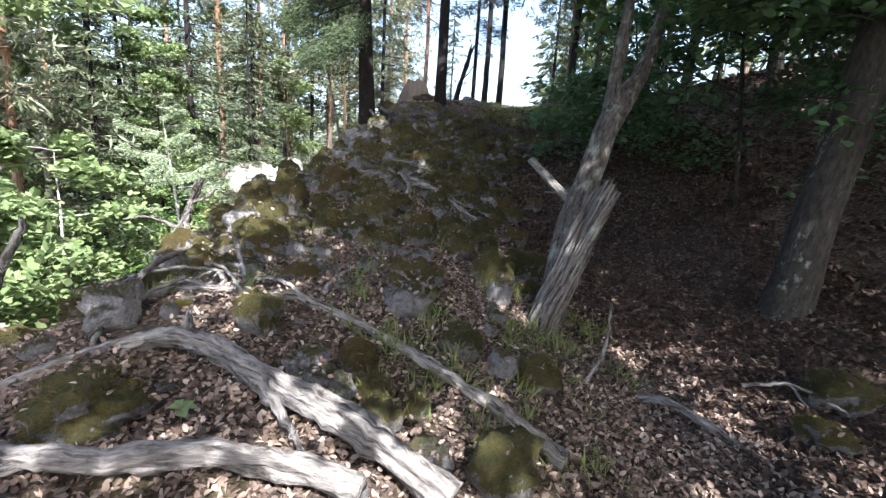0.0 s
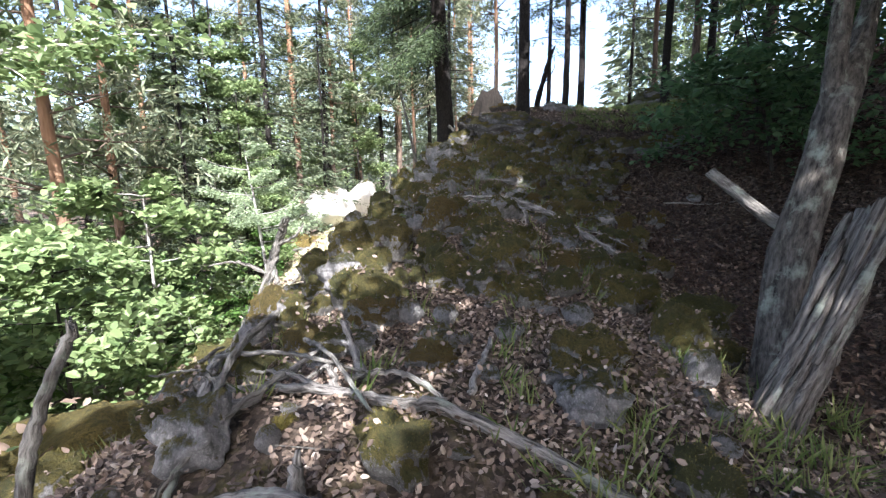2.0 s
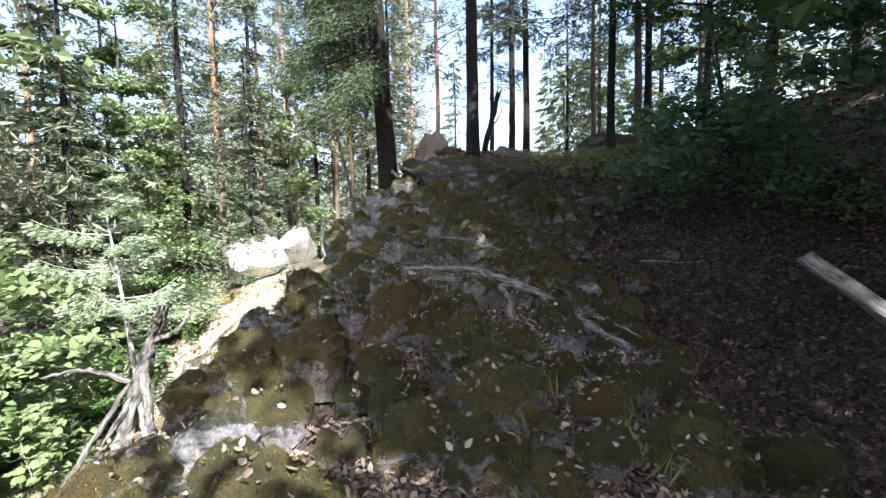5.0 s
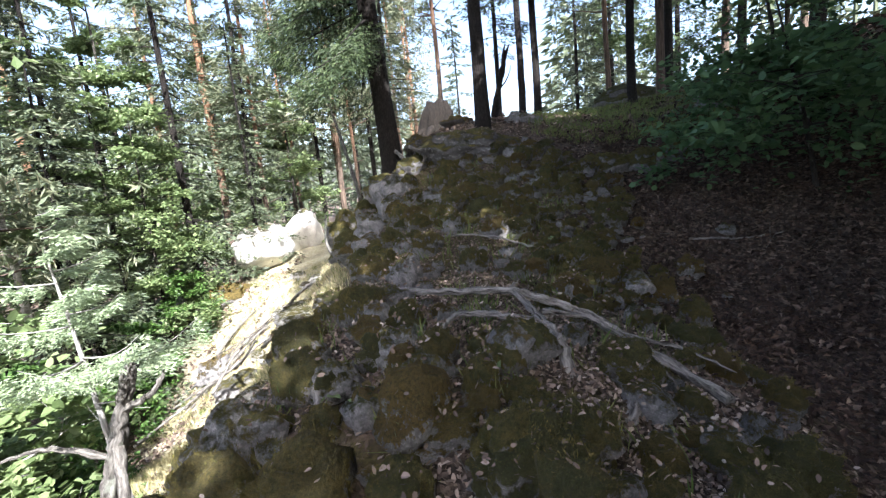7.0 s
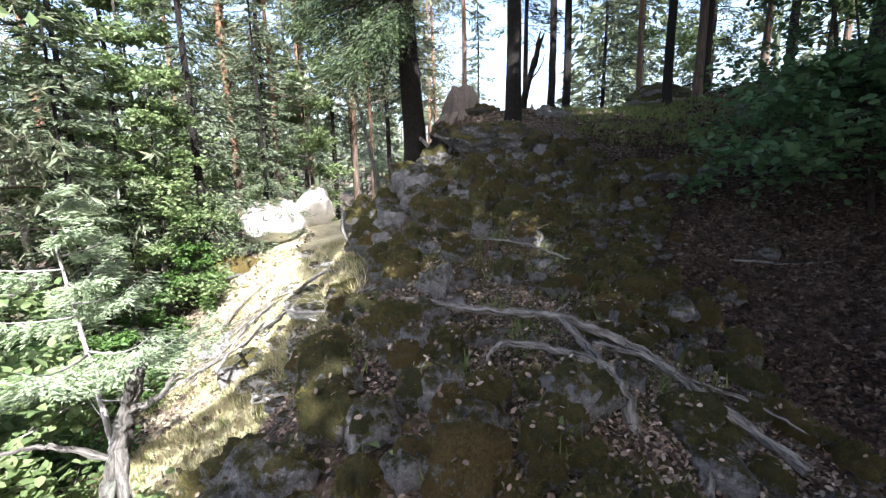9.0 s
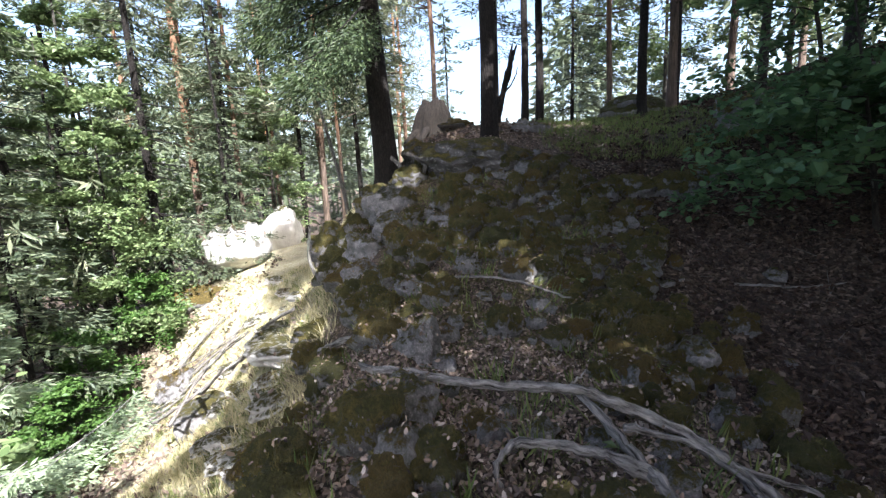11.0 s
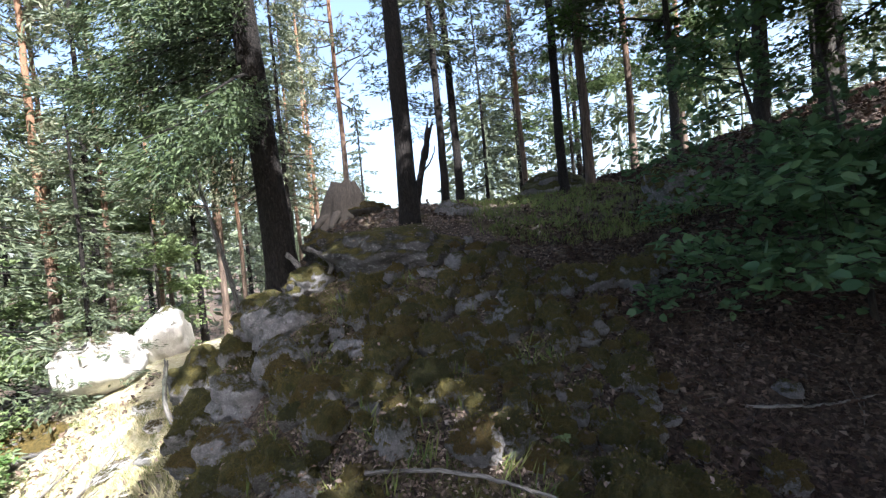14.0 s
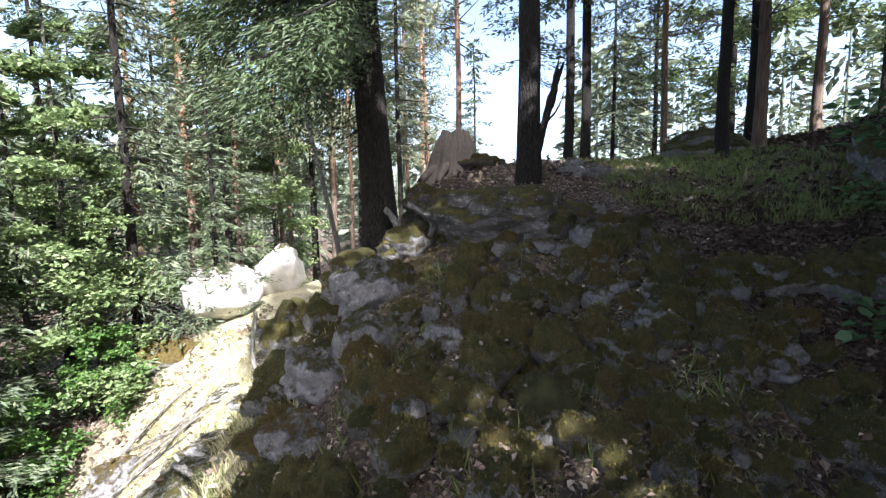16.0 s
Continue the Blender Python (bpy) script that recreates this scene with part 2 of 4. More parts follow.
def spline(knots, values, at):
    """Hermite interpolation along the last axis of values, flat beyond the ends."""
    k, v = np.asarray(knots, float), np.asarray(values, float)
    step = np.diff(v, axis=-1) / np.diff(k)
    w0, w1 = np.diff(k)[:-1], np.diff(k)[1:]
    inner = (step[..., :-1] * w1 + step[..., 1:] * w0) / (w0 + w1)
    slope = np.concatenate([step[..., :1] * 0.5, inner, step[..., -1:] * 0.5], -1)
    at = np.clip(at, k[0], k[-1])
    i = np.clip(np.searchsorted(k, at) - 1, 0, len(k) - 2)
    h = k[i + 1] - k[i]
    u = (at - k[i]) / h
    a = (2 * u**3 - 3 * u**2 + 1) * v[..., i] + (u**3 - 2 * u**2 + u) * h * slope[..., i]
    return a + (3 * u**2 - 2 * u**3) * v[..., i + 1] + (u**3 - u**2) * h * slope[..., i + 1]


def stretch(lo, hi, cell, far, grow):
    """Grid lines: even between lo and hi, then wider and wider out to far."""
    mid = list(np.arange(lo, hi + cell / 2, cell))
    step, low, high = cell, [lo], [mid[-1]]
    while high[-1] < far:
        step *= grow
        high.append(high[-1] + step)
        low.append(low[-1] - step)
    return np.array(low[:0:-1] + mid + high[1:])


def bumps(x, y, size, seed):
    """Smooth value noise between -1 and 1 at one size, on arrays."""
    x, y = np.asarray(x, float) / size, np.asarray(y, float) / size
    i, j = np.floor(x), np.floor(y)
    u, v = x - i, y - j
    u, v = u * u * (3 - 2 * u), v * v * (3 - 2 * v)

    def at(a, b):
        s = np.sin(a * 127.1 + b * 311.7 + seed * 74.7) * 43758.5453
        return (s - np.floor(s)) * 2 - 1

    return (at(i, j) * (1 - u) + at(i + 1, j) * u) * (1 - v) + (at(i, j + 1) * (1 - u) + at(i + 1, j + 1) * u) * v


GX = stretch(-7.0, 8.0, 0.09, 260, 1.18)
GY = stretch(1.0, 19.0, 0.09, 260, 1.18)
rows = spline(LAND_X, LAND_Z, GX)
GZ = spline(LAND_Y, rows.T, GY).T
MX, MY = np.meshgrid(GX, GY)
rough = np.clip(1.2 - np.abs(MX + 0.5) / 3.0, 0.35, 1.0)
GZ = GZ + rough * (0.10 * bumps(MX, MY, 0.9, 1) + 0.065 * bumps(MX, MY, 0.4, 2) + 0.022 * bumps(MX, MY, 0.17, 3))
away = np.hypot(np.maximum(np.abs(MX) - 18, 0), np.maximum(np.abs(MY - 12) - 18, 0))
GZ = GZ + 2.5 * bumps(MX, MY, 35, 4) * np.clip(away / 40, 0, 1)


def ground_z(x, y):
    """Height of the ground at a place or places."""
    x, y = np.asarray(x, float), np.asarray(y, float)
    i = np.clip(np.searchsorted(GX, x) - 1, 0, len(GX) - 2)
    j = np.clip(np.searchsorted(GY, y) - 1, 0, len(GY) - 2)
    u, v = (x - GX[i]) / (GX[i + 1] - GX[i]), (y - GY[j]) / (GY[j + 1] - GY[j])
    return (GZ[j, i] * (1 - u) + GZ[j, i + 1] * u) * (1 - v) + (GZ[j + 1, i] * (1 - u) + GZ[j + 1, i + 1] * u) * v


# ---- end of terrain ----

# ---- mesh helpers ----


def mesh_of(name, verts, faces, material, smooth=True):
    """A mesh from an array of points and a list of face arrays (triangles or quads)."""
    me = bpy.data.meshes.new(name)
    faces = [np.asarray(f, np.int32) for f in faces if len(f)]
    me.vertices.add(len(verts))
    me.vertices.foreach_set("co", np.asarray(verts, np.float32).ravel())
    loops = np.concatenate([f.ravel() for f in faces])
    sizes = np.concatenate([np.full(len(f), f.shape[1], np.int32) for f in faces])
    me.loops.add(len(loops))
    me.loops.foreach_set("vertex_index", loops)
    me.polygons.add(len(sizes))
    me.polygons.foreach_set("loop_start", np.concatenate([[0], np.cumsum(sizes)[:-1]]).astype(np.int32))
    me.polygons.foreach_set("use_smooth", np.full(len(sizes), smooth))
    me.materials.append(material)
    me.update(calc_edges=True)
    return me


def part(name, me, parent, label=""):
    ob = new(name, me)
    ob.parent = parent
    return tagged(ob, label)


class Shape:
    """Gathers tubes and leaves into one mesh."""

    def __init__(self):
        self.v, self.g, self.quads, self.tris, self.n = [], [], [], [], 0

    def add(self, verts, quads=(), tris=(), grain=None):
        self.g.append(np.zeros((len(verts), 3)) if grain is None else grain)
        if len(quads):
            self.quads.append(np.asarray(quads) + self.n)
        if len(tris):
            self.tris.append(np.asarray(tris) + self.n)
        self.v.append(np.asarray(verts, float))
        self.n += len(verts)

    def tube(self, points, radii, sides=7, knobby=0.0, rng=None, ragged=0.0):
        p, r = np.asarray(points, float), np.asarray(radii, float)
        way = np.gradient(p, axis=0)
        way /= np.linalg.norm(way, axis=1, keepdims=True) + 1e-9
        a = np.cross(way, (1.0, 0, 0) if abs(way[0, 2]) > 0.7 else (0, 0, 1.0))
        for i in range(len(p)):
            turned = a[max(i - 1, 0)] - way[i] * (a[max(i - 1, 0)] @ way[i])
            a[i] = turned / (np.linalg.norm(turned) + 1e-9)
        b = np.cross(way, a)
        ang = np.arange(sides) * 2 * np.pi / sides
        rad = r[:, None] * np.ones(sides)
        if knobby and rng is not None:
            run = np.concatenate([[0], np.cumsum(np.linalg.norm(np.diff(p, axis=0), axis=1))]) / max(r.max(), 0.02)
            off = Vector(rng.uniform(-50, 50, 3))
            for i in range(len(p)):
                for j in range(sides):
                    t = ang[j] + 0.10 * run[i]
                    c, d = math.cos(t), math.sin(t)
                    rad[i, j] *= 1 + knobby * (1.5 * noise.noise(Vector((1.1 * c, 1.1 * d, 0.22 * run[i])) + off) + 1.1 * noise.noise(Vector((3.4 * c, 3.4 * d, 0.12 * run[i])) + off) + 0.7 * noise.noise(Vector((7 * c, 7 * d, 0.3 * run[i])) + off))
        ring = p[:, None] + rad[..., None] * (np.cos(ang)[:, None] * a[:, None] + np.sin(ang)[:, None] * b[:, None])
        if ragged and rng is not None:
            teeth = np.interp(np.arange(sides), np.linspace(0, sides, 8), rng.uniform(-0.15, 1, 8)) + rng.uniform(-0.25, 0.25, sides)
            ring[-1] += way[-1] * ragged * teeth[:, None]
        n, s = len(p), sides
        i = np.arange(n - 1)[:, None] * s
        j = np.arange(s)
        q = np.stack([i + j, i + (j + 1) % s, i + s + (j + 1) % s, i + s + j], -1).reshape(-1, 4)
        verts = np.concatenate([ring.reshape(-1, 3), p[:1], p[-1:]])
        caps = [[(k + 1) % s, k, n * s] for k in range(s)] + [[(n - 1) * s + k, (n - 1) * s + (k + 1) % s, n * s + 1] for k in range(s)]
        far = np.concatenate([[0], np.cumsum(np.linalg.norm(np.diff(p, axis=0), axis=1))])
        thick = np.full(n, r.max())
        wood = np.stack([thick[:, None] * np.cos(ang), thick[:, None] * np.sin(ang), far[:, None] * np.ones(s)], -1).reshape(-1, 3)
        wood = np.concatenate([wood, [[0, 0, 0], [0, 0, far[-1]]]]) + (0 if rng is None else rng.uniform(0, 0.4))
        self.add(verts, q, caps, wood)

    def leaves(self, at, length, width, rng, level=0.6, heading=None, fold=0.25, oval=False):
        """Pointed folded leaves at places; level: how flat they lie; heading: the way that each points."""
        at = np.asarray(at, float)
        n = len(at)
        if not n:
            return
        d = rng.normal(0, 1, (n, 3)) if heading is None else np.asarray(heading) + rng.normal(0, 0.35, (n, 3))
        d[:, 2] *= 1 - level
        d /= np.linalg.norm(d, axis=1, keepdims=True) + 1e-9
        up = rng.normal(0, 1, (n, 3)) * (1 - level) + [0, 0, 1.0]
        s = np.cross(d, up)
        s /= np.linalg.norm(s, axis=1, keepdims=True) + 1e-9
        up = np.cross(s, d)
        size = rng.uniform(0.65, 1.25, (n, 1))
        L, W = length * size, width * size
        if oval:
            curl = up * L * rng.uniform(-0.35, 0.5, (n, 1))
            a, b = at + d * L * 0.3, at + d * L * 0.72
            v = np.stack([at, a + s * W * 0.46 + up * W * 0.16, b + s * W * 0.36 + up * W * 0.1 + curl * 0.5, at + d * L + curl, b - s * W * 0.36 + up * W * 0.1 + curl * 0.5, a - s * W * 0.46 + up * W * 0.16], 1).reshape(-1, 3)
            k = np.arange(n)[:, None] * 6
            self.add(v, np.concatenate([k + [0, 1, 2, 3], k + [0, 3, 4, 5]]))
            return
        mid = at + d * L * 0.45
        lift = up * W * fold
        v = np.stack([at, mid + s * W * 0.5 + lift, at + d * L, mid - s * W * 0.5 + lift], 1).reshape(-1, 3)
        k = np.arange(n)[:, None] * 4
        self.add(v, (), np.concatenate([k + [0, 1, 2], k + [0, 2, 3]]))

    def mesh(self, name, material, smooth=True):
        faces = []
        if self.quads:
            faces.append(np.concatenate(self.quads))
        if self.tris:
            faces.append(np.concatenate(self.tris))
        me = mesh_of(name, np.concatenate(self.v), faces, material, smooth)
        if np.any(self.g[0]):
            me.attributes.new("grain", "FLOAT_VECTOR", "POINT").data.foreach_set("vector", np.concatenate(self.g).astype(np.float32).ravel())
        return me


def thing(name, x, y, z, label, category, group=""):
    ob = new(name)
    ob.location = (x, y, z)
    ob.empty_display_size = 0.1
    return tagged(ob, label, category, group)


def curve(points, n):
    """A smooth line of n points through a few."""
    p = np.asarray(points, float)
    u = np.linspace(0, len(p) - 1, n)
    return spline(np.arange(len(p)), p.T, u).T if len(p) > 2 else p[0] + (p[1] - p[0]) * (u / u[-1])[:, None]


def put_at(x, y, lift=0.0):
    return float(ground_z(x, y)) + lift


# ---- the land ----
iy, ix = np.meshgrid(np.arange(len(GY) - 1), np.arange(len(GX) - 1), indexing="ij")
k0 = iy * len(GX) + ix
land = new("ground", mesh_of("ground", np.stack([MX, MY, GZ], -1).reshape(-1, 3), [np.stack([k0, k0 + 1, k0 + 1 + len(GX), k0 + len(GX)], -1).reshape(-1, 4)], FLOOR))
tagged(land, "brown leaf-strewn forest floor with olive moss on a rocky ridge", "ground", kind="structure")

# ---- trees ----


def trunk_shape(height, girth, rng, lean=(0, 0), sides=14, rings=26, flare=1.5, top=0.25):
    s = Shape()
    u = np.linspace(0, 1, rings) ** 1.4
    wob = np.cumsum(rng.normal(0, 0.012, (rings, 2)), axis=0) * height * 0.06
    p = np.stack([lean[0] * u * height + wob[:, 0], lean[1] * u * height + wob[:, 1], u * height - 0.25], -1)
    r = girth / 2 * ((1 - u) * (1 - top) + top) * (1 + (flare - 1) * np.exp(-u * height / 0.35))
    r[-1] *= 0.3
    s.tube(p, r, sides, 0.045, rng)
    return s, p


def spruce_meshes(seed, height, girth, low, reach, blades, needle, bark=SPRUCE_BARK, lean=(0, 0), droop=0.45, size=0.11, dead=10, gap=0.17, hang=0.35, stout=1.0, slim=0.24, west=0.0):
    """Trunk, boughs and needle sprays of a spruce: drooping boughs in whorls from low up to the top."""
    rng = np.random.default_rng(seed)
    trunk, line = trunk_shape(height, girth, rng, lean)
    boughs, crown = Shape(), Shape()
    count = int((height - low) / gap)
    for k in range(count + dead):
        stub = k >= count
        z = rng.uniform(0.3 * low, low) if stub else low + (height - low) * (k + rng.random()) / count
        at = np.array([np.interp(z, line[:, 2], line[:, 0]), np.interp(z, line[:, 2], line[:, 1]), z])
        a = rng.uniform(0.55, 1.5) * np.pi if z < west else rng.uniform(0, 2 * np.pi)
        out = (rng.uniform(0.15, 0.5) if stub else reach * (1 - (z - low) / (height - low)) ** 0.75 * rng.uniform(0.65, 1.1) + 0.12)
        d = np.array([math.cos(a), math.sin(a), 0])
        u = np.linspace(0, 1, 6)
        p = at + d * (u * out)[:, None] + [0, 0, 1] * (out * (0.10 * u - droop * u**1.5 + 0.22 * u**3))[:, None]
        boughs.tube(p, stout * (0.006 + 0.012 * min(out, 2)) * (1 - 0.8 * u), 3 if size > 0.18 else 5)
        if stub:
            continue
        n = int(blades * (0.25 + out / reach) * (1.0 if z < 9.0 or size > 0.15 else 0.12))
        twigs = max(5, int(out / (1.4 * size)))
        w = (rng.integers(0, twigs, n) + 0.5 + rng.normal(0, 0.13, n)) / twigs
        w = np.clip(w, 0.04, 1) ** 0.75
        side = rng.uniform(0, 1.5, n) * rng.choice((-1, 1), n)
        fall = rng.random(n) * 0.12 * out
        if size < 0.15 and hang > 0.5:
            side = np.round(side * 3.5) / 3.5 + rng.normal(0, 0.07, n)
            fall = rng.random(n) ** 1.3 * 0.34 * out**0.5
        spread = 0.30 * out * (1 - 0.55 * w) * np.sqrt(w + 0.05)
        q = np.stack([np.interp(w, u, p[:, c]) for c in range(3)], -1)
        across = np.array([-d[1], d[0], 0])
        q += d * (np.abs(side) * spread * 0.45)[:, None] + across * (side * spread)[:, None] - [0, 0, 1] * (np.abs(side) * spread * 0.35 + fall)[:, None]
        head = d * 0.8 + across * np.sign(side)[:, None] * 0.9 - [0, 0, hang] + (across * rng.choice((-0.7, 0.7), n)[:, None] if size < 0.15 else 0)
        crown.leaves(q, size, size * slim, rng, 0.25, head, 0.1)
    return trunk.mesh("trunk", bark), boughs.mesh("boughs", bark), crown.mesh("crown", needle, False)


def pine_meshes(seed, height, girth, low, reach, tufts, needle=PINE_NEEDLE, bark=PINE_BARK, lean=(0, 0), size=0.16):
    """A tall pine: bare trunk with dead snags, then upswept limbs that carry clumps of needles."""
    rng = np.random.default_rng(seed)
    trunk, line = trunk_shape(height, girth, rng, lean, 12)
    boughs, crown = Shape(), Shape()
    count = int((height - low) * 4.2)
    for k in range(count + 12):
        stub = k >= count
        z = rng.uniform(1.5, low) if stub else low + (height - low) * rng.random() ** 0.9
        at = np.array([np.interp(z, line[:, 2], line[:, 0]), np.interp(z, line[:, 2], line[:, 1]), z])
        a = rng.uniform(0, 2 * np.pi)
        out = rng.uniform(0.2, 0.9) if stub else reach * rng.uniform(0.45, 1.0) * (1.05 - 0.7 * (z - low) / (height - low))
        d = np.array([math.cos(a), math.sin(a), rng.uniform(-0.15, 0.35)])
        u = np.linspace(0, 1, 5)
        p = at + d * (u * out)[:, None] + [0, 0, 0.12 * out] * (u**2)[:, None] + rng.normal(0, 0.03 * out, (5, 3)) * u[:, None]
        boughs.tube(p, (0.012 + 0.012 * min(out, 2)) * (1 - 0.75 * u), 4)
        if stub:
            continue
        m = int(4 + 5 * out)
        hub = p[-1] + rng.normal(0, 1, (m, 3)) * [0.30 * out, 0.30 * out, 0.13 * out] - d * rng.random((m, 1)) * 0.5 * out
        n = max(4, int(tufts * 0.12))
        c = np.repeat(hub, n, 0)
        crown.leaves(c + rng.normal(0, 0.05, c.shape), size, size * 0.2, rng, 0.15, None, 0.1)
    return trunk.mesh("trunk", bark), boughs.mesh("boughs", bark), crown.mesh("crown", needle, False)


def broadleaf_meshes(seed, height, girth, low, reach, count, size, leaf, bark=BEECH_BARK, lean=(0, 0), flat=0.6, limbs=14, line=None, pull=(0, 0, 0), oval=False):
    """A leafy tree: trunk, limbs with twigs, and leaves along the twigs."""
    rng = np.random.default_rng(seed)
    if line is None:
        trunk, line = trunk_shape(height, girth, rng, lean)
    else:
        trunk, line = Shape(), curve(line, 24)
        trunk.tube(line, girth / 2 * np.interp(np.linspace(0, 1, 24), (0, 0.12, 0.46, 0.62, 1), (1.1, 0.9, 0.85, 0.55, 0.25)), 14, 0.14, rng)
    boughs, crown = Shape(), Shape()
    each = max(3, count // (limbs * 9))
    for k in range(limbs):
        z = low + (height - low) * (k + rng.random()) / limbs
        at = np.array([np.interp(z, line[:, 2], line[:, 0]), np.interp(z, line[:, 2], line[:, 1]), min(z, line[-1, 2])])
        a = k * 2.4 + rng.uniform(-0.4, 0.4)
        out = reach * rng.uniform(0.6, 1.1) * (1.1 - 0.6 * (z - low) / (height - low))
        d = np.array([math.cos(a), math.sin(a), rng.uniform(0.0, 0.5)]) + pull
        u = np.linspace(0, 1, 7)
        p = at + d * (u * out)[:, None] + [0, 0, -0.22 * out] * (u**2)[:, None] + rng.normal(0, 0.035 * out, (7, 3)) * u[:, None]
        r0 = 0.35 * girth * min(1, out / 2.5) * 0.4 + 0.008
        boughs.tube(p, r0 * (1 - 0.8 * u), 6)
        for _ in range(9):
            w = rng.uniform(0.25, 1.0)
            base = np.array([np.interp(w, u, p[:, c]) for c in range(3)])
            t = d * 0.5 + rng.normal(0, 0.7, 3) * [1, 1, 0.45]
            t /= np.linalg.norm(t)
            tip = base + t * out * rng.uniform(0.25, 0.5) - [0, 0, 0.05 * out]
            boughs.tube([base, (base + tip) / 2 + [0, 0, 0.03 * out], tip], [r0 * 0.35, r0 * 0.25, 0.003], 4)
            v = rng.uniform(0.15, 1.1, (each, 1))
            q = base + (tip - base) * v + rng.normal(0, 0.10 * out ** 0.6, (each, 3)) * [1, 1, 0.5]
            crown.leaves(q, size, size * 0.75, rng, flat, oval=oval)
    return trunk.mesh("trunk", bark), boughs.mesh("limbs", bark), crown.mesh("crown", leaf, False)


def tree(name, meshes, x, y, label, turn=0.0, size=1.0, group="", z=None):
    ob = thing(name, x, y, put_at(x, y) if z is None else z, label, "tree", group)
    for n, me in zip(("trunk", "branchwork", "crown"), meshes):
        tagged(part(n, me, ob), kind="" if n == "trunk" else "stuff")
    ob.rotation_euler.z, ob.scale = turn, (size, size, size)
    return ob


def again(ob, x, y, turn, size=1.0):
    c = copy_thing(ob, pose(x, y, put_at(x, y), 0, 0, math.degrees(turn)))
    c.scale = (size, size, size)
    return c


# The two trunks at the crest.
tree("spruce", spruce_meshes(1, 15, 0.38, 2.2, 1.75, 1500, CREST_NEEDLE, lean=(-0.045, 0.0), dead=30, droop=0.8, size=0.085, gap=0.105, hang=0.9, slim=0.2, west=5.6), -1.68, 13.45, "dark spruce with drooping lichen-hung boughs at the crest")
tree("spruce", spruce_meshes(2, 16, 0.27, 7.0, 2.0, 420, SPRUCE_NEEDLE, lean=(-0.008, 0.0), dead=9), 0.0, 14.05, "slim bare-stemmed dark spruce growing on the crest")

# Pines and spruces of the west side, far below and beyond the ridge.
PINES = [
    tree("pine", pine_meshes(11, 20, 0.34, 5.5, 2.7, 92, size=0.30), -11.4, 23.2, "tall pine with orange upper bark in sunlight", group="pines"),
    tree("pine", pine_meshes(12, 17, 0.28, 4.5, 2.4, 92, size=0.29, lean=(0.02, 0)), -7.0, 25.5, "tall pine with orange upper bark in sunlight", group="pines"),
    tree("pine", pine_meshes(13, 15, 0.22, 4.5, 2.0, 100, size=0.25), -9.1, 22.3, "tall pine with orange upper bark in sunlight", group="pines"),
]
SPRUCES = [
    tree("spruce", spruce_meshes(21, 15, 0.30, 0.8, 2.6, 110, SPRUCE_NEEDLE, size=0.23, hang=0.6), -10.2, 19.2, "green spruce standing in the wood below the ridge", group="spruces"),
    tree("spruce", spruce_meshes(22, 12, 0.22, 0.6, 2.2, 150, SPRUCE_NEEDLE, size=0.22), -13.0, 17.0, "green spruce standing in the wood below the ridge", group="spruces"),
    tree("spruce", spruce_meshes(23, 17, 0.26, 4.5, 1.8, 110, SPRUCE_NEEDLE, size=0.22, dead=22), -4.6, 27.0, "thin spruce with a bare lower stem", group="spruces"),
]
BIRCH = tree("birch", broadleaf_meshes(31, 15, 0.24, 5, 2.4, 9000, 0.15, MAPLE_LEAF, BIRCH_BARK, lean=(-0.05, 0)), -7.0, 7.3, "white-barked birch standing below the ridge", group="birches")
again(BIRCH, -12.2, 15.2, 2.0, 0.95)
LEAFY = [
    tree("maple", broadleaf_meshes(41, 9, 0.16, 1.4, 2.2, 9000, 0.14, MAPLE_LEAF), -12.0, 14.2, "sunlit green maple with spreading boughs", group="leafy trees"),
    tree("maple", broadleaf_meshes(42, 7, 0.12, 1.0, 1.9, 8000, 0.13, MAPLE_LEAF), -10.0, 17.2, "sunlit green maple with spreading boughs", group="leafy trees"),
]
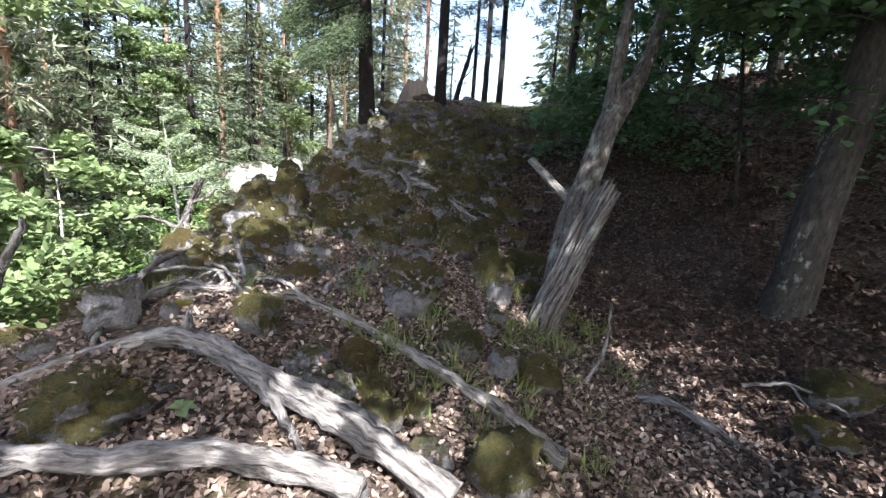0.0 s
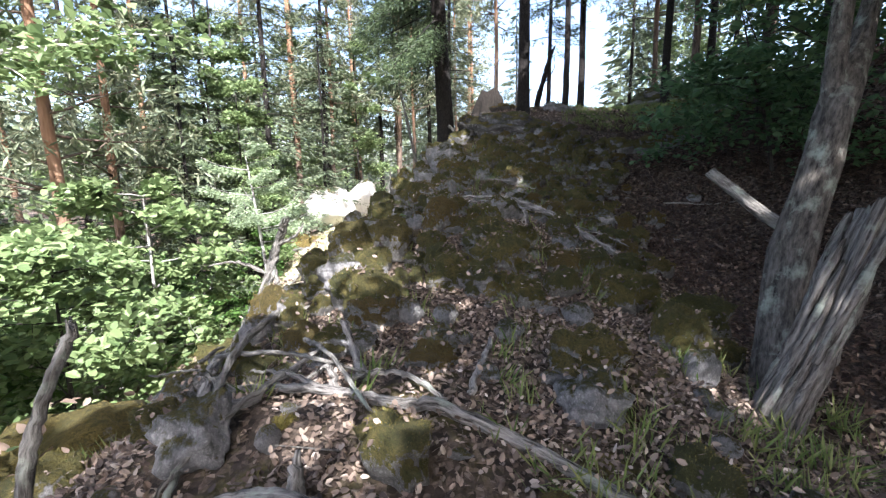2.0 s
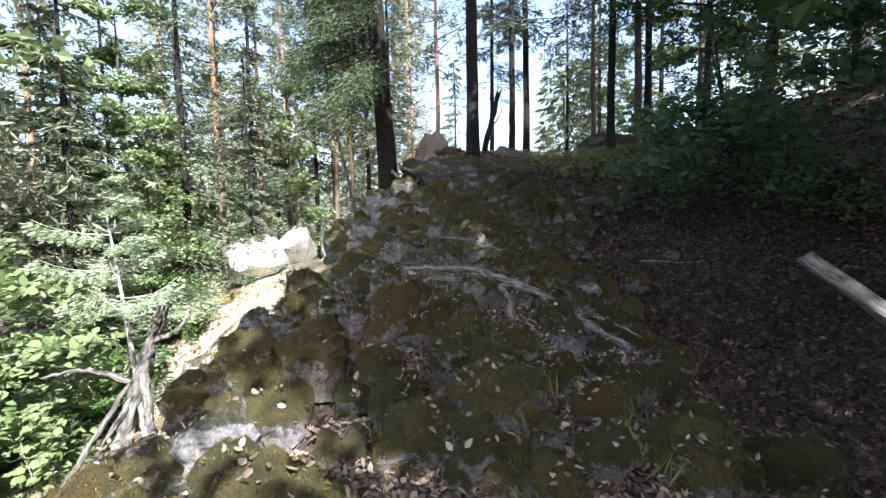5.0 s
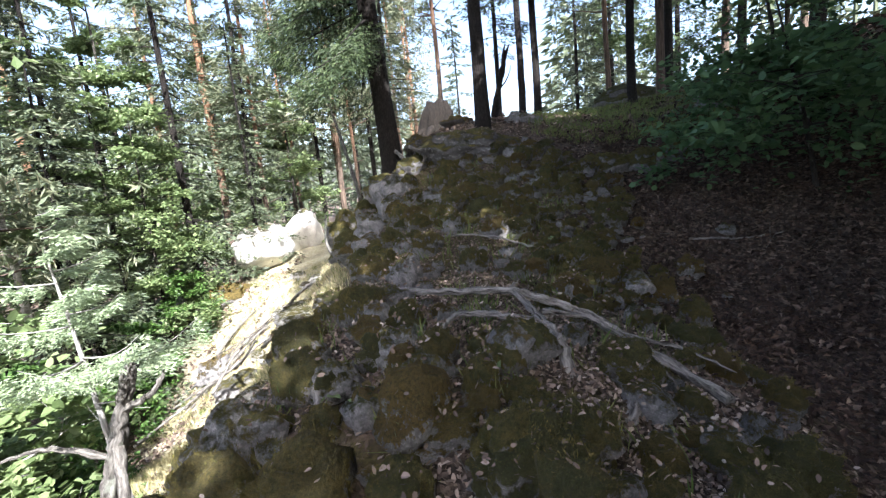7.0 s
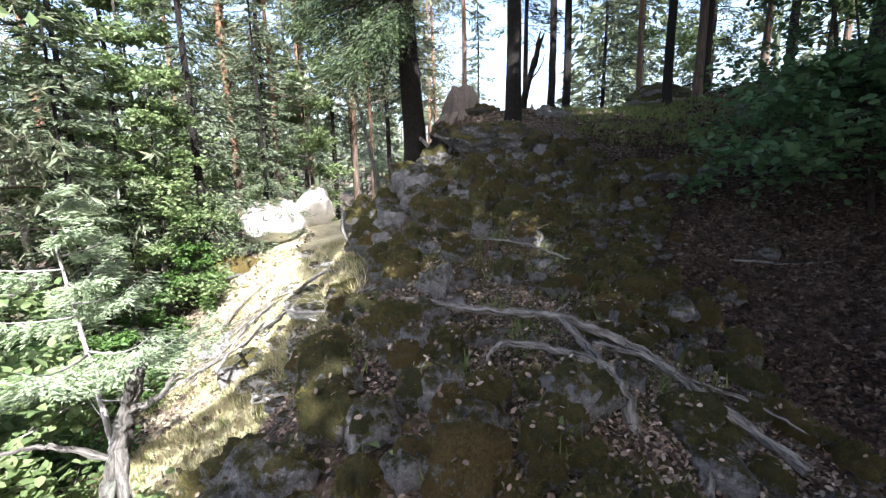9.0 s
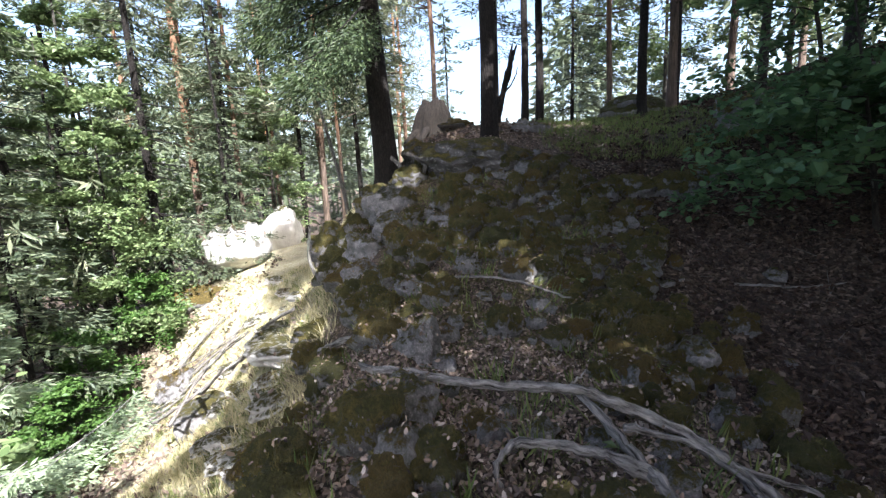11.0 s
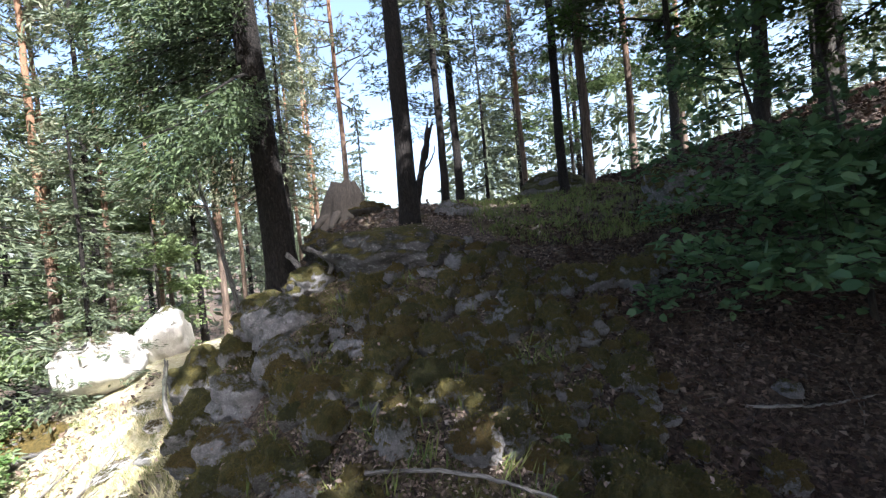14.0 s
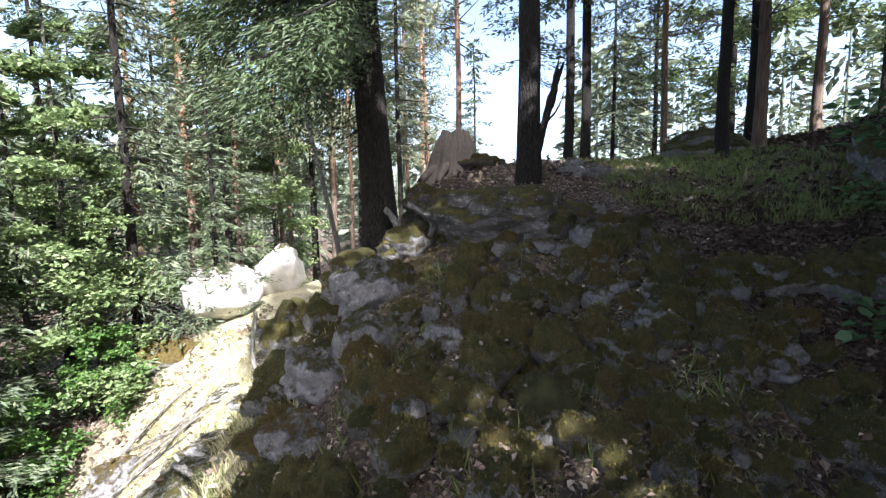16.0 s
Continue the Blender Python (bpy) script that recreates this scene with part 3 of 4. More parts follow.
for x, y, kind, k, turn, size in (
    (-8.7, 10.0, "pine", 0, 1.0, 0.85), (-10.4, 12.7, "pine", 1, 2.2, 1.0), (-12.1, 24.3, "pine", 2, 0.4, 1.2), (-8.9, 21.5, "spruce", 2, 1.0, 0.9),
    (-11.6, 31.3, "pine", 1, 3.0, 0.95), (-9.7, 29.9, "spruce", 2, 2.0, 1.0), (-7.6, 27.4, "pine", 2, 4.0, 1.1), (-10.6, 28.3, "pine", 0, 5.0, 0.8),
    (-8.5, 27.1, "spruce", 2, 4.4, 0.9), (-5.9, 24.5, "pine", 2, 1.4, 0.8), (-6.3, 29.0, "spruce", 2, 0.3, 1.05), (-5.2, 31.5, "pine", 2, 2.4, 1.1),
    (-14.5, 21.0, "spruce", 0, 2.6, 1.0), (-16.0, 26.0, "pine", 0, 3.3, 1.0), (-15.0, 12.0, "spruce", 0, 0.6, 1.0), (-14.0, 9.0, "pine", 1, 1.9, 1.0),
    (-11.5, 9.0, "leafy", 0, 2.0, 1.1), (-11.0, 17.0, "leafy", 0, 4.0, 1.0), (-8.2, 19.8, "spruce", 1, 1.0, 0.7),
    (-17.0, 17.0, "spruce", 0, 4.0, 1.1), (-19.0, 22.0, "pine", 0, 0.2, 1.1), (-18.0, 30.0, "spruce", 0, 1.2, 1.2), (-14.0, 34.0, "spruce", 0, 2.2, 1.1),
    (-20.0, 13.0, "spruce", 0, 3.4, 1.2), (-22.0, 18.0, "pine", 1, 4.6, 1.1), (-10.0, 38.0, "spruce", 1, 0.8, 1.4),
    (-6.0, 40.0, "pine", 0, 1.7, 1.0), (-2.5, 44.0, "spruce", 1, 2.7, 1.2), 
    (-9.2, 13.8, "spruce", 1, 0.4, 0.75), (-11.2, 16.0, "spruce", 0, 2.4, 0.85), (-13.0, 20.0, "leafy", 0, 1.1, 1.4), (-8.6, 24.0, "leafy", 1, 2.0, 1.2), (-16.0, 23.5, "leafy", 0, 3.0, 1.5), (-11.5, 25.5, "leafy", 1, 4.0, 1.5), (-12.0, 5.0, "leafy", 0, 3.5, 1.2),
    # the crest and the wood beyond it
    (-1.75, 22.6, "pine", 2, 0.9, 1.0), (-3.9, 30.4, "pine", 1, 2.9, 0.9), (0.5, 21.7, "spruce", 2, 3.9, 0.7), (1.05, 18.1, "spruce", 2, 5.0, 0.75),
    (1.5, 19.1, "spruce", 2, 0.1, 0.85), (4.6, 30.2, "spruce", 1, 1.1, 1.0), (4.5, 23.0, "pine", 1, 2.1, 0.8), (3.75, 17.6, "spruce", 2, 3.1, 0.85),
    (4.6, 18.0, "pine", 2, 4.1, 1.0), (5.7, 20.6, "spruce", 2, 5.1, 1.0), (6.2, 29.3, "spruce", 0, 0.6, 0.8), (7.5, 26.0, "leafy", 0, 1.6, 1.1),
    (9.5, 30.0, "spruce", 0, 2.6, 1.0), (8.0, 22.0, "pine", 1, 3.6, 0.9), (11.0, 24.0, "leafy", 0, 4.6, 1.2), (12.5, 19.0, "spruce", 2, 5.6, 1.0),
    (15.0, 22.0, "spruce", 0, 0.3, 1.0), (14.0, 28.0, "pine", 0, 1.3, 0.9), (16.0, 15.0, "spruce", 2, 2.3, 1.1), (19.0, 25.0, "spruce", 0, 3.3, 1.1),
):
    ob = {"pine": PINES, "spruce": SPRUCES, "leafy": LEAFY}[kind][k]
    again(ob, x, y, turn, size)

# Dark broadleaved wood on the east side; its crowns shade the ridge.
EAST = [
    tree("beech", broadleaf_meshes(51, 12, 0.36, 4.6, 3.8, 11000, 0.21, CANOPY_LEAF, limbs=20), 8.7, 15.8, "dark-stemmed beech with a dense shading crown", group="beeches"),
    tree("beech", broadleaf_meshes(52, 11.5, 0.26, 4.4, 3.6, 11000, 0.21, CANOPY_LEAF, limbs=20, lean=(0.03, 0)), 6.0, 14.5, "dark-stemmed beech with a dense shading crown", group="beeches"),
]
# The trees beside and behind the start are unseen, added only to cast shade.
for n, (x, y, size) in enumerate(((7.9, 9.2, 0.95), (10.5, 11.5, 1.0), (9.5, 6.5, 1.0), (6.9, 5.2, 0.95), (11.5, 2.0, 1.0), (4.5, 1.0, 0.75), (8.1, 0.3, 0.9), (1.9, -2.2, 0.72), (7.0, 12.8, 0.5), (7.2, 13.1, 0.6), (5.6, 16.2, 0.55), (14.0, -2.0, 1.0), (3.1, 4.0, 0.88))):
    again(EAST[n % 2], x, y, n * 1.7, size)

# A tree that leans over the hollow, and the live stem behind the split stump.
tree("beech", broadleaf_meshes(61, 11.5, 0.35, 5.0, 3.9, 13000, 0.21, CANOPY_LEAF, limbs=22, lean=(0.13, 0.02)), 4.1, 6.6, "thick dark beech leaning over the leafy hollow")
LIVE = [(-0.04, -0.22, -0.3), (0.05, 0.0, 0.4), (0.18, 0.2, 0.9), (0.30, 0.3, 1.3), (0.40, 0.42, 1.58), (0.57, 0.68, 1.85), (0.80, 1.0, 2.2), (1.0, 1.3, 2.75), (1.2, 1.7, 4.6), (1.1, 2.4, 8.0), (0.9, 3.0, 11.2)]
live = tree("beech", broadleaf_meshes(62, 11.5, 0.235, 4.8, 3.2, 21000, 0.21, CANOPY_LEAF, bark=CRACKED_BARK, limbs=26, line=LIVE, pull=(-0.12, 0.02, 0.08)), 1.95, 6.1, "slender grey-barked beech growing crookedly behind a split stump", z=0.45)
fork = Shape()
fork.tube(curve([(0.38, 0.40, 1.5), (0.42, 0.52, 1.8), (0.46, 0.60, 2.2), (0.52, 0.70, 2.8), (0.5, 0.9, 3.8)], 20), np.linspace(0.075, 0.03, 20), 9, 0.15, np.random.default_rng(64))
part("stem", fork.mesh("stem", CRACKED_BARK), live)
snag = Shape()
snag.tube(curve([(0.20, 0.22, 0.88), (0.09, 0.30, 0.95), (-0.05, 0.38, 1.08), (-0.22, 0.52, 1.26)], 18), np.linspace(0.042, 0.036, 18), 12, 0.16, np.random.default_rng(65), 0.02)
part("broken_branch", snag.mesh("broken_branch", DEAD_WOOD), live, "bare grey broken-off branch")


def hazel(seed, x, y, line, reach, count, pull, label, height=3.6, low=0.8):
    return tree("hazel", broadleaf_meshes(seed, height, 0.06, low, reach, count, 0.10, HAZEL_LEAF, limbs=18, line=line, pull=pull, oval=True), x, y, label, group="hazels")


HAZEL_LABEL = "shaded hazel with low spreading boughs of broad dark leaves"
hazel(71, 4.0, 11.2, [(0, 0, -0.2), (-0.2, -0.1, 0.6), (-0.5, -0.3, 1.3), (-0.8, -0.4, 2.3)], 1.6, 4300, (-0.35, -0.15, 0.0), HAZEL_LABEL, 1.5, 0.35)
hazel(72, 4.2, 12.7, [(0, 0, -0.2), (0.1, 0, 1.2), (0.0, 0.1, 2.4), (0.35, 0.2, 4.0)], 1.5, 2400, (-0.1, 0, 0), HAZEL_LABEL, 2.6, 0.2)
hazel(73, 4.9, 9.2, [(0, 0, -0.2), (-0.3, -0.3, 1.2), (-0.6, -0.6, 2.4), (-0.8, -0.9, 5.0)], 1.9, 5000, (-0.15, -0.35, -0.05), HAZEL_LABEL, 3.0, 1.0)
hazel(78, 5.3, 6.1, [(0, 0, -0.2), (-0.2, 0.1, 1.2), (-0.5, 0.3, 2.4), (-0.9, 0.5, 4.4)], 2.2, 7000, (-0.25, 0.1, 0), HAZEL_LABEL, 4.4, 1.7)
hazel(74, 6.4, 10.8, [(0, 0, -0.2), (0.1, 0, 1.2), (0.0, 0.1, 2.4), (0.2, 0.2, 5.5)], 2.0, 2200, (0, 0, 0), HAZEL_LABEL, 3.6, 1.0)
hazel(75, 6.3, 8.0, [(0, 0, -0.2), (-0.1, 0, 1.2), (0.0, -0.2, 2.4), (-0.2, -0.3, 5.5)], 2.0, 3600, (-0.2, 0, 0), HAZEL_LABEL, 3.4, 1.3)

BUSH = [
    tree("maple_bush", broadleaf_meshes(81, 2.9, 0.07, 0.25, 1.5, 5200, 0.11, MAPLE_LEAF, PALE_BARK, limbs=16, oval=True), -4.8, 8.3, "sunlit bush of pale green maple leaves below the ridge", group="bushes"),
    tree("maple_bush", broadleaf_meshes(82, 2.3, 0.06, 0.2, 1.3, 4600, 0.10, MAPLE_LEAF, BEECH_BARK, limbs=15, oval=True), -3.9, 6.4, "sunlit bush of pale green maple leaves below the ridge", group="bushes"),
]
BUSH.append(tree("hazel_bush", broadleaf_meshes(83, 2.6, 0.06, 0.2, 1.4, 4600, 0.12, CANOPY_LEAF, BEECH_BARK, limbs=15), -6.9, 10.4, "leafy green hazel bush on the slope below the ridge", group="bushes"))
for n, (x, y, size) in enumerate(((-6.6, 8.6, 1.1), (-3.6, 4.9, 1.0), (-5.4, 5.6, 1.2), (-9.2, 9.4, 1.5), (-7.2, 6.8, 1.4), (-4.4, 3.0, 1.1))):
    again(BUSH[n % 3], x, y, n * 2.1, size)
for x, y, size in ((-9.4, 15.2, 0.9), (-9.2, 17.0, 0.8), (-8.6, 13.4, 0.8)):
    again(BUSH[2], x, y, x, size)
tree("young_fir", spruce_meshes(91, 1.95, 0.05, 0.75, 0.62, 1100, FIR_NEEDLE, bark=PALE_BARK, droop=0.02, size=0.042, dead=5, gap=0.085, stout=0.6, hang=0.1, lean=(-0.15, 0.03)), -2.47, 7.75, "young pale-stemmed fir with flat sunlit sprays on a dead stump", z=0.35)

# ---- far woods ----
rng = np.random.default_rng(5)
far_wood = Shape()
for k in range(420):
    a = rng.uniform(-1.9, 1.5)
    d = rng.uniform(36, 105)
    if -0.16 < a < 0.12 or (a > 0.12 and rng.random() < 0.6):
        continue
    x, y = d * math.sin(a), 8 + d * math.cos(a)
    z, h = put_at(x, y), rng.uniform(11, 19)
    far_wood.tube([(x, y, z - 0.3), (x, y, z + h)], [0.16, 0.03], 5)
    n = 150
    u = rng.random(n) ** 0.8
    r = (1 - u) * rng.uniform(1.6, 2.6) + 0.2
    w = rng.uniform(0, 6.283, n)
    q = np.stack([x + r * np.cos(w), y + r * np.sin(w), z + h * (0.12 + 0.88 * u)], -1)
    head = np.stack([np.cos(w), np.sin(w), np.full(n, -0.4)], -1)
    far_wood.leaves(q, 1.3, 0.48, rng, 0.2, head, 0.1)
tagged(new("far_woods", far_wood.mesh("far_woods", SPRUCE_NEEDLE, False)), "distant dense green conifer woods around the ridge", "woods", kind="stuff")

# ---- rocks ----


def rock_mesh(seed, material, rough=0.22, flat=0.75, facet=0.5, fine=4):
    """A boulder: a ball cut by random planes and roughened at two scales."""
    rng = np.random.default_rng(seed)
    bm = bmesh.new()
    bmesh.ops.create_icosphere(bm, subdivisions=fine, radius=1)
    v = np.array([p.co[:] for p in bm.verts])
    f = np.array([[p.index for p in t.verts] for t in bm.faces])
    bm.free()
    cuts = rng.normal(0, 1, (9, 3))
    cuts /= np.linalg.norm(cuts, axis=1, keepdims=True)
    r = np.ones(len(v))
    for c in cuts:
        reach = rng.uniform(0.62, 0.95)
        along = v @ c
        r = np.where(along * r > reach, r * (1 - facet) + facet * reach / np.maximum(along, 1e-3), r)
    off = Vector(rng.uniform(-20, 20, 3))
    r = r * np.array([1 + rough * noise.noise(Vector(p) * 1.7 + off) + 0.55 * rough * noise.noise(Vector(p) * 4.0 + off) + 0.3 * rough * noise.noise(Vector(p) * 10 + off) for p in v])
    v = v * r[:, None] * [1, 1, flat]
    return mesh_of("rock", v, [f], material)


MOSSY = [rock_mesh(200 + k, MOSSY_ROCK, 0.4, 0.9, 0.3) for k in range(7)]
PEBBLE = [rock_mesh(250 + k, GREY_ROCK, 0.3, 0.8, 0.8, 3) for k in range(3)]
GREY = [rock_mesh(220 + k, GREY_ROCK, 0.3, 0.8, 0.8) for k in range(5)]
PALE = [rock_mesh(230 + k, PALE_ROCK, 0.25, 0.8, 0.8) for k in range(3)]
CUSHION = [rock_mesh(240 + k, MOSS, 0.42, 0.95, 0.0, 3) for k in range(6)]


ROCKS = []


LOG = [(1.30, 3.80, 0.46), (0.94, 3.94, 0.59), (0.61, 4.07, 0.65), (0.25, 4.22, 0.71), (-0.09, 4.30, 0.73), (-0.36, 4.27, 0.67), (-0.62, 4.12, 0.58), (-0.95, 3.95, 0.42)]
PALE_LOG = [(1.0, 3.72, 0.54), (0.55, 3.68, 0.63), (0.17, 3.58, 0.63), (-0.2, 3.58, 0.60), (-0.7, 3.62, 0.5)]
LONG_LOG = [(1.8, 4.28, 0.33), (1.54, 4.46, 0.42), (1.25, 4.57, 0.53), (0.9, 4.76, 0.62), (0.33, 4.86, 0.79), (0.1, 4.82, 0.82), (-0.18, 4.88, 0.81), (-0.5, 4.95, 0.76), (-0.86, 5.05, 0.66)]
ARCH = [(1.28, 7.55, 0.98), (1.1, 7.75, 1.07), (0.87, 8.0, 1.18), (0.69, 8.12, 1.29), (0.4, 8.2, 1.39), (0.18, 8.22, 1.45), (-0.18, 8.25, 1.45), (-0.6, 8.4, 1.45), (-0.9, 8.55, 1.41)]
PRONG = [(0.49, 7.3, 1.14), (0.47, 7.42, 1.27), (0.45, 7.55, 1.35), (0.41, 7.72, 1.36), (0.34, 7.9, 1.41), (0.23, 8.08, 1.48)]
HOOK = [(0.41, 7.72, 1.36), (0.23, 7.78, 1.4), (0.03, 7.8, 1.43), (-0.11, 7.77, 1.44), (-0.17, 7.7, 1.4), (-0.15, 7.58, 1.33)]
WOOD = np.concatenate([curve(p, 60) for p in (LOG, PALE_LOG, LONG_LOG, ARCH, PRONG, HOOK)])


def below_wood(x, y, r, top):
    """How far a rock's top must sink to leave the fallen wood above it free."""
    near = WOOD[np.hypot(WOOD[:, 0] - x, WOOD[:, 1] - y) < r + 0.03]
    return max(0.0, top - (near[:, 2].min() - 0.05)) if len(near) else 0.0


def rock(name, me, x, y, r, label, sink=0.35, turn=0.0, tall=1.0, long=1.0, tilt=0.0, z=None, group=""):
    ob = new(name, me)
    zz = put_at(x, y) + r * (0.42 - sink) * tall if z is None else z
    zz -= below_wood(x, y, r * long, zz + 1.1 * r * tall)
    ob.matrix_basis = pose(x, y, zz, tilt, tilt * 0.6, turn) @ Matrix.Diagonal((r * long, r, r * tall, 1))
    ROCKS.append((ob, x, y, zz, r * long, r, 0.8 * r * tall))
    return tagged(ob, label, "rock", group)


LOW_ROCKS = [
    (-0.01, 3.58, 0.16), (-0.16, 3.87, 0.27), (0.68, 4.26, 0.13), (-0.22, 4.67, 0.28), (3.30, 4.85, 0.17), (0.14, 5.26, 0.14), (3.69, 5.30, 0.27),
    (0.10, 5.45, 0.13), (-0.48, 5.44, 0.15), (0.89, 5.47, 0.26), (-1.45, 5.4, 0.22), (-0.33, 5.67, 0.19), (-0.92, 6.08, 0.13),
    (0.25, 6.16, 0.20), (-0.78, 6.27, 0.17), (0.19, 6.73, 0.25), (-1.35, 6.35, 0.2), (-1.9, 6.2, 0.28), (-2.25, 6.75, 0.26), (-1.0, 4.75, 0.16), (-1.35, 4.5, 0.19),
]
MID_ROCKS = [
    (-0.07, 6.85, 0.12), (0.46, 6.95, 0.19), (-1.20, 7.12, 0.20), (-0.60, 7.13, 0.13), (-0.23, 7.18, 0.12), (0.25, 7.45, 0.22), (-0.86, 7.43, 0.14),
    (-0.40, 7.66, 0.17), (-0.24, 8.06, 0.08), (-0.59, 8.16, 0.10), (-0.60, 8.78, 0.16), (0.28, 9.05, 0.12), (-0.08, 9.09, 0.16), (0.90, 9.29, 0.18),
    (-0.97, 9.36, 0.15), (1.33, 9.44, 0.17), (-0.54, 9.58, 0.20), (0.98, 9.63, 0.20), (-0.88, 10.1, 0.18), (0.11, 10.02, 0.19), (-1.36, 10.13, 0.24),
    (-1.25, 8.0, 0.22), (-1.2, 8.75, 0.2), (-1.5, 7.3, 0.24), (-1.4, 9.4, 0.2),
]
HIGH_ROCKS = [
    (-0.32, 10.13, 0.16), (0.38, 10.25, 0.18), (2.16, 10.29, 0.19), (-0.80, 10.45, 0.14), (-1.53, 10.6, 0.27), (1.31, 10.50, 0.21), (0.20, 10.6, 0.15),
    (-0.18, 10.68, 0.11), (-0.40, 10.8, 0.13), (0.56, 10.80, 0.12), (-0.82, 11.14, 0.12), (0.11, 11.18, 0.19), (-0.29, 11.22, 0.15), (0.40, 11.4, 0.14),
    (-0.66, 11.47, 0.16), (-0.17, 11.69, 0.14), (0.87, 11.89, 0.15), (0.72, 11.62, 0.12), (-1.05, 11.8, 0.2), (-1.2, 12.3, 0.24), (0.5, 12.3, 0.16), (1.1, 12.6, 0.2),
]
rng = np.random.default_rng(9)
for some in (LOW_ROCKS, MID_ROCKS, HIGH_ROCKS):
    for x, y, r in some:
        grey = rng.random() < (0.1 if r >= 0.17 else 0.25 if some is HIGH_ROCKS else 0.45)
        me = GREY[rng.integers(5)] if grey else MOSSY[rng.integers(7)]
        rock("stone" if grey else "mossy_rock", me, x, y, r * (1.0 if grey else 0.86 if r < 0.17 else 0.72), "grey lichen-spotted stone half sunk in leaf litter" if grey else "grey rock cushioned with olive-gold moss on the ridge", 0.14, rng.uniform(0, 360), rng.uniform(0.85, 1.05) if some is LOW_ROCKS else rng.uniform(1.0, 1.35), rng.uniform(0.9, 1.2), rng.uniform(-14, 14), group="ridge rocks")
for n, (x, y, r) in enumerate(((0.42, 11.95, 0.12), (0.85, 11.95, 0.13), (-0.23, 11.82, 0.15), (-0.58, 8.16, 0.15), (-0.38, 7.32, 0.13), (0.21, 7.38, 0.15), (-0.42, 6.95, 0.10), (-0.97, 6.84, 0.19), (-0.75, 6.14, 0.17), (-0.79, 10.42, 0.12), (0.3, 10.3, 0.09), (0.9, 5.2, 0.16), (-0.66, 8.75, 0.11), (-0.6, 4.55, 0.16), (0.55, 4.35, 0.11), (-1.05, 5.0, 0.15))):
    rock("stone", GREY[n % 5], x, y, r, "grey lichen-spotted stone half sunk in leaf litter", 0.1, n * 67, 1.15, 1.0, (n % 5) * 6 - 12, group="ridge rocks")
CUSHIONS = []
for k in range(2600):
    y = 3.3 + 10.0 * rng.random() ** 0.85
    x = rng.normal(-0.25 + 0.05 * y, 0.85)
    size = 0.06 + 0.115 * rng.random() ** 1.5 * min(1.0, 0.6 + 0.06 * y)
    mossy = bumps(x, y, 0.9, 21) + 0.6 * bumps(x, y, 2.3, 22) + (0.25 if y > 6.0 else -0.25)
    if len(CUSHIONS) > 296 or x < -1.35 or x > 1.9 or mossy < -0.1 or below_wood(x, y, 1.3 * size + 0.06, 9.0):
        continue
    if any((x - a) ** 2 + (y - b) ** 2 < (0.85 * (size + c)) ** 2 for a, b, c in CUSHIONS):
        continue
    CUSHIONS.append((x, y, size))
    rock("moss_cushion", CUSHION[rng.integers(6)], x, y, size, "round cushion of olive moss among dry leaves", 0.02, rng.uniform(0, 360), rng.uniform(1.0, 1.5), rng.uniform(0.9, 1.45), rng.uniform(-10, 10), group="moss cushions")
for k in range(300):
    y = rng.uniform(3.2, 13.6)
    x = rng.normal(-0.3 + 0.03 * y, 1.0)
    rock("stone", PEBBLE[rng.integers(3)], x, y, 0.03 + 0.085 * rng.random() ** 1.5, "small grey stone lying among dry leaves", 0.05, rng.uniform(0, 360), rng.uniform(0.7, 1.5), rng.uniform(0.8, 1.4), rng.uniform(-30, 30), group="loose stones")

# The west edge, the crest and the outlying boulders.
for x, y, r, tall, turn in ((-1.72, 11.1, 0.25, 1.0, 20), (-2.15, 11.9, 0.28, 1.1, 70), (-1.97, 12.45, 0.30, 1.2, 131), (-2.45, 12.9, 0.34, 1.1, 203), (-2.2, 11.05, 0.22, 0.8, 254), (-1.75, 13.0, 0.24, 0.9, 310), (-2.9, 13.8, 0.36, 1.1, 42), (-2.0, 10.5, 0.22, 0.9, 97), (-1.85, 12.0, 0.2, 1.0, 166), (-1.45, 12.3, 0.3, 1.2, 15), (-1.3, 11.6, 0.24, 1.2, 75), (-1.6, 11.5, 0.3, 1.1, 141), (-1.25, 12.85, 0.26, 1.0, 223), (-1.7, 12.65, 0.34, 1.3, 289), (-1.5, 10.9, 0.2, 1.1, 30)):
    rock("cliff_rock", (GREY[int(turn) % 5] if turn % 3 == 0 else MOSSY[int(turn) % 7]), x, y, r, "grey lichened rock face on the west edge of the ridge", 0.25, turn, tall, 1.15, 8, group="edge rocks")
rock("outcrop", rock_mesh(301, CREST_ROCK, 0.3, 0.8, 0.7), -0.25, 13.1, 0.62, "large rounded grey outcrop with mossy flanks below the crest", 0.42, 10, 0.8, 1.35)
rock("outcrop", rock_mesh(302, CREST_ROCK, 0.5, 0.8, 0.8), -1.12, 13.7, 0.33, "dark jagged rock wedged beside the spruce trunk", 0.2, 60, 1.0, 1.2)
rock("outcrop", rock_mesh(303, MOSSY_ROCK, 0.6, 0.8, 0.3), -0.6, 16.4, 0.34, "mossy rock hump on the crest", 0.36, 80, 0.7, 1.6)
for x, y, r in ((0.85, 14.5, 0.17), (0.62, 14.75, 0.2), (1.02, 14.85, 0.16), (0.75, 15.1, 0.24)):
    rock("stone", GREY[int(r * 100) % 5], x, y, r, "pale grey stone in a small heap on the crest", 0.12, r * 900, 1.0, 1.2, 10, group="crest stones")
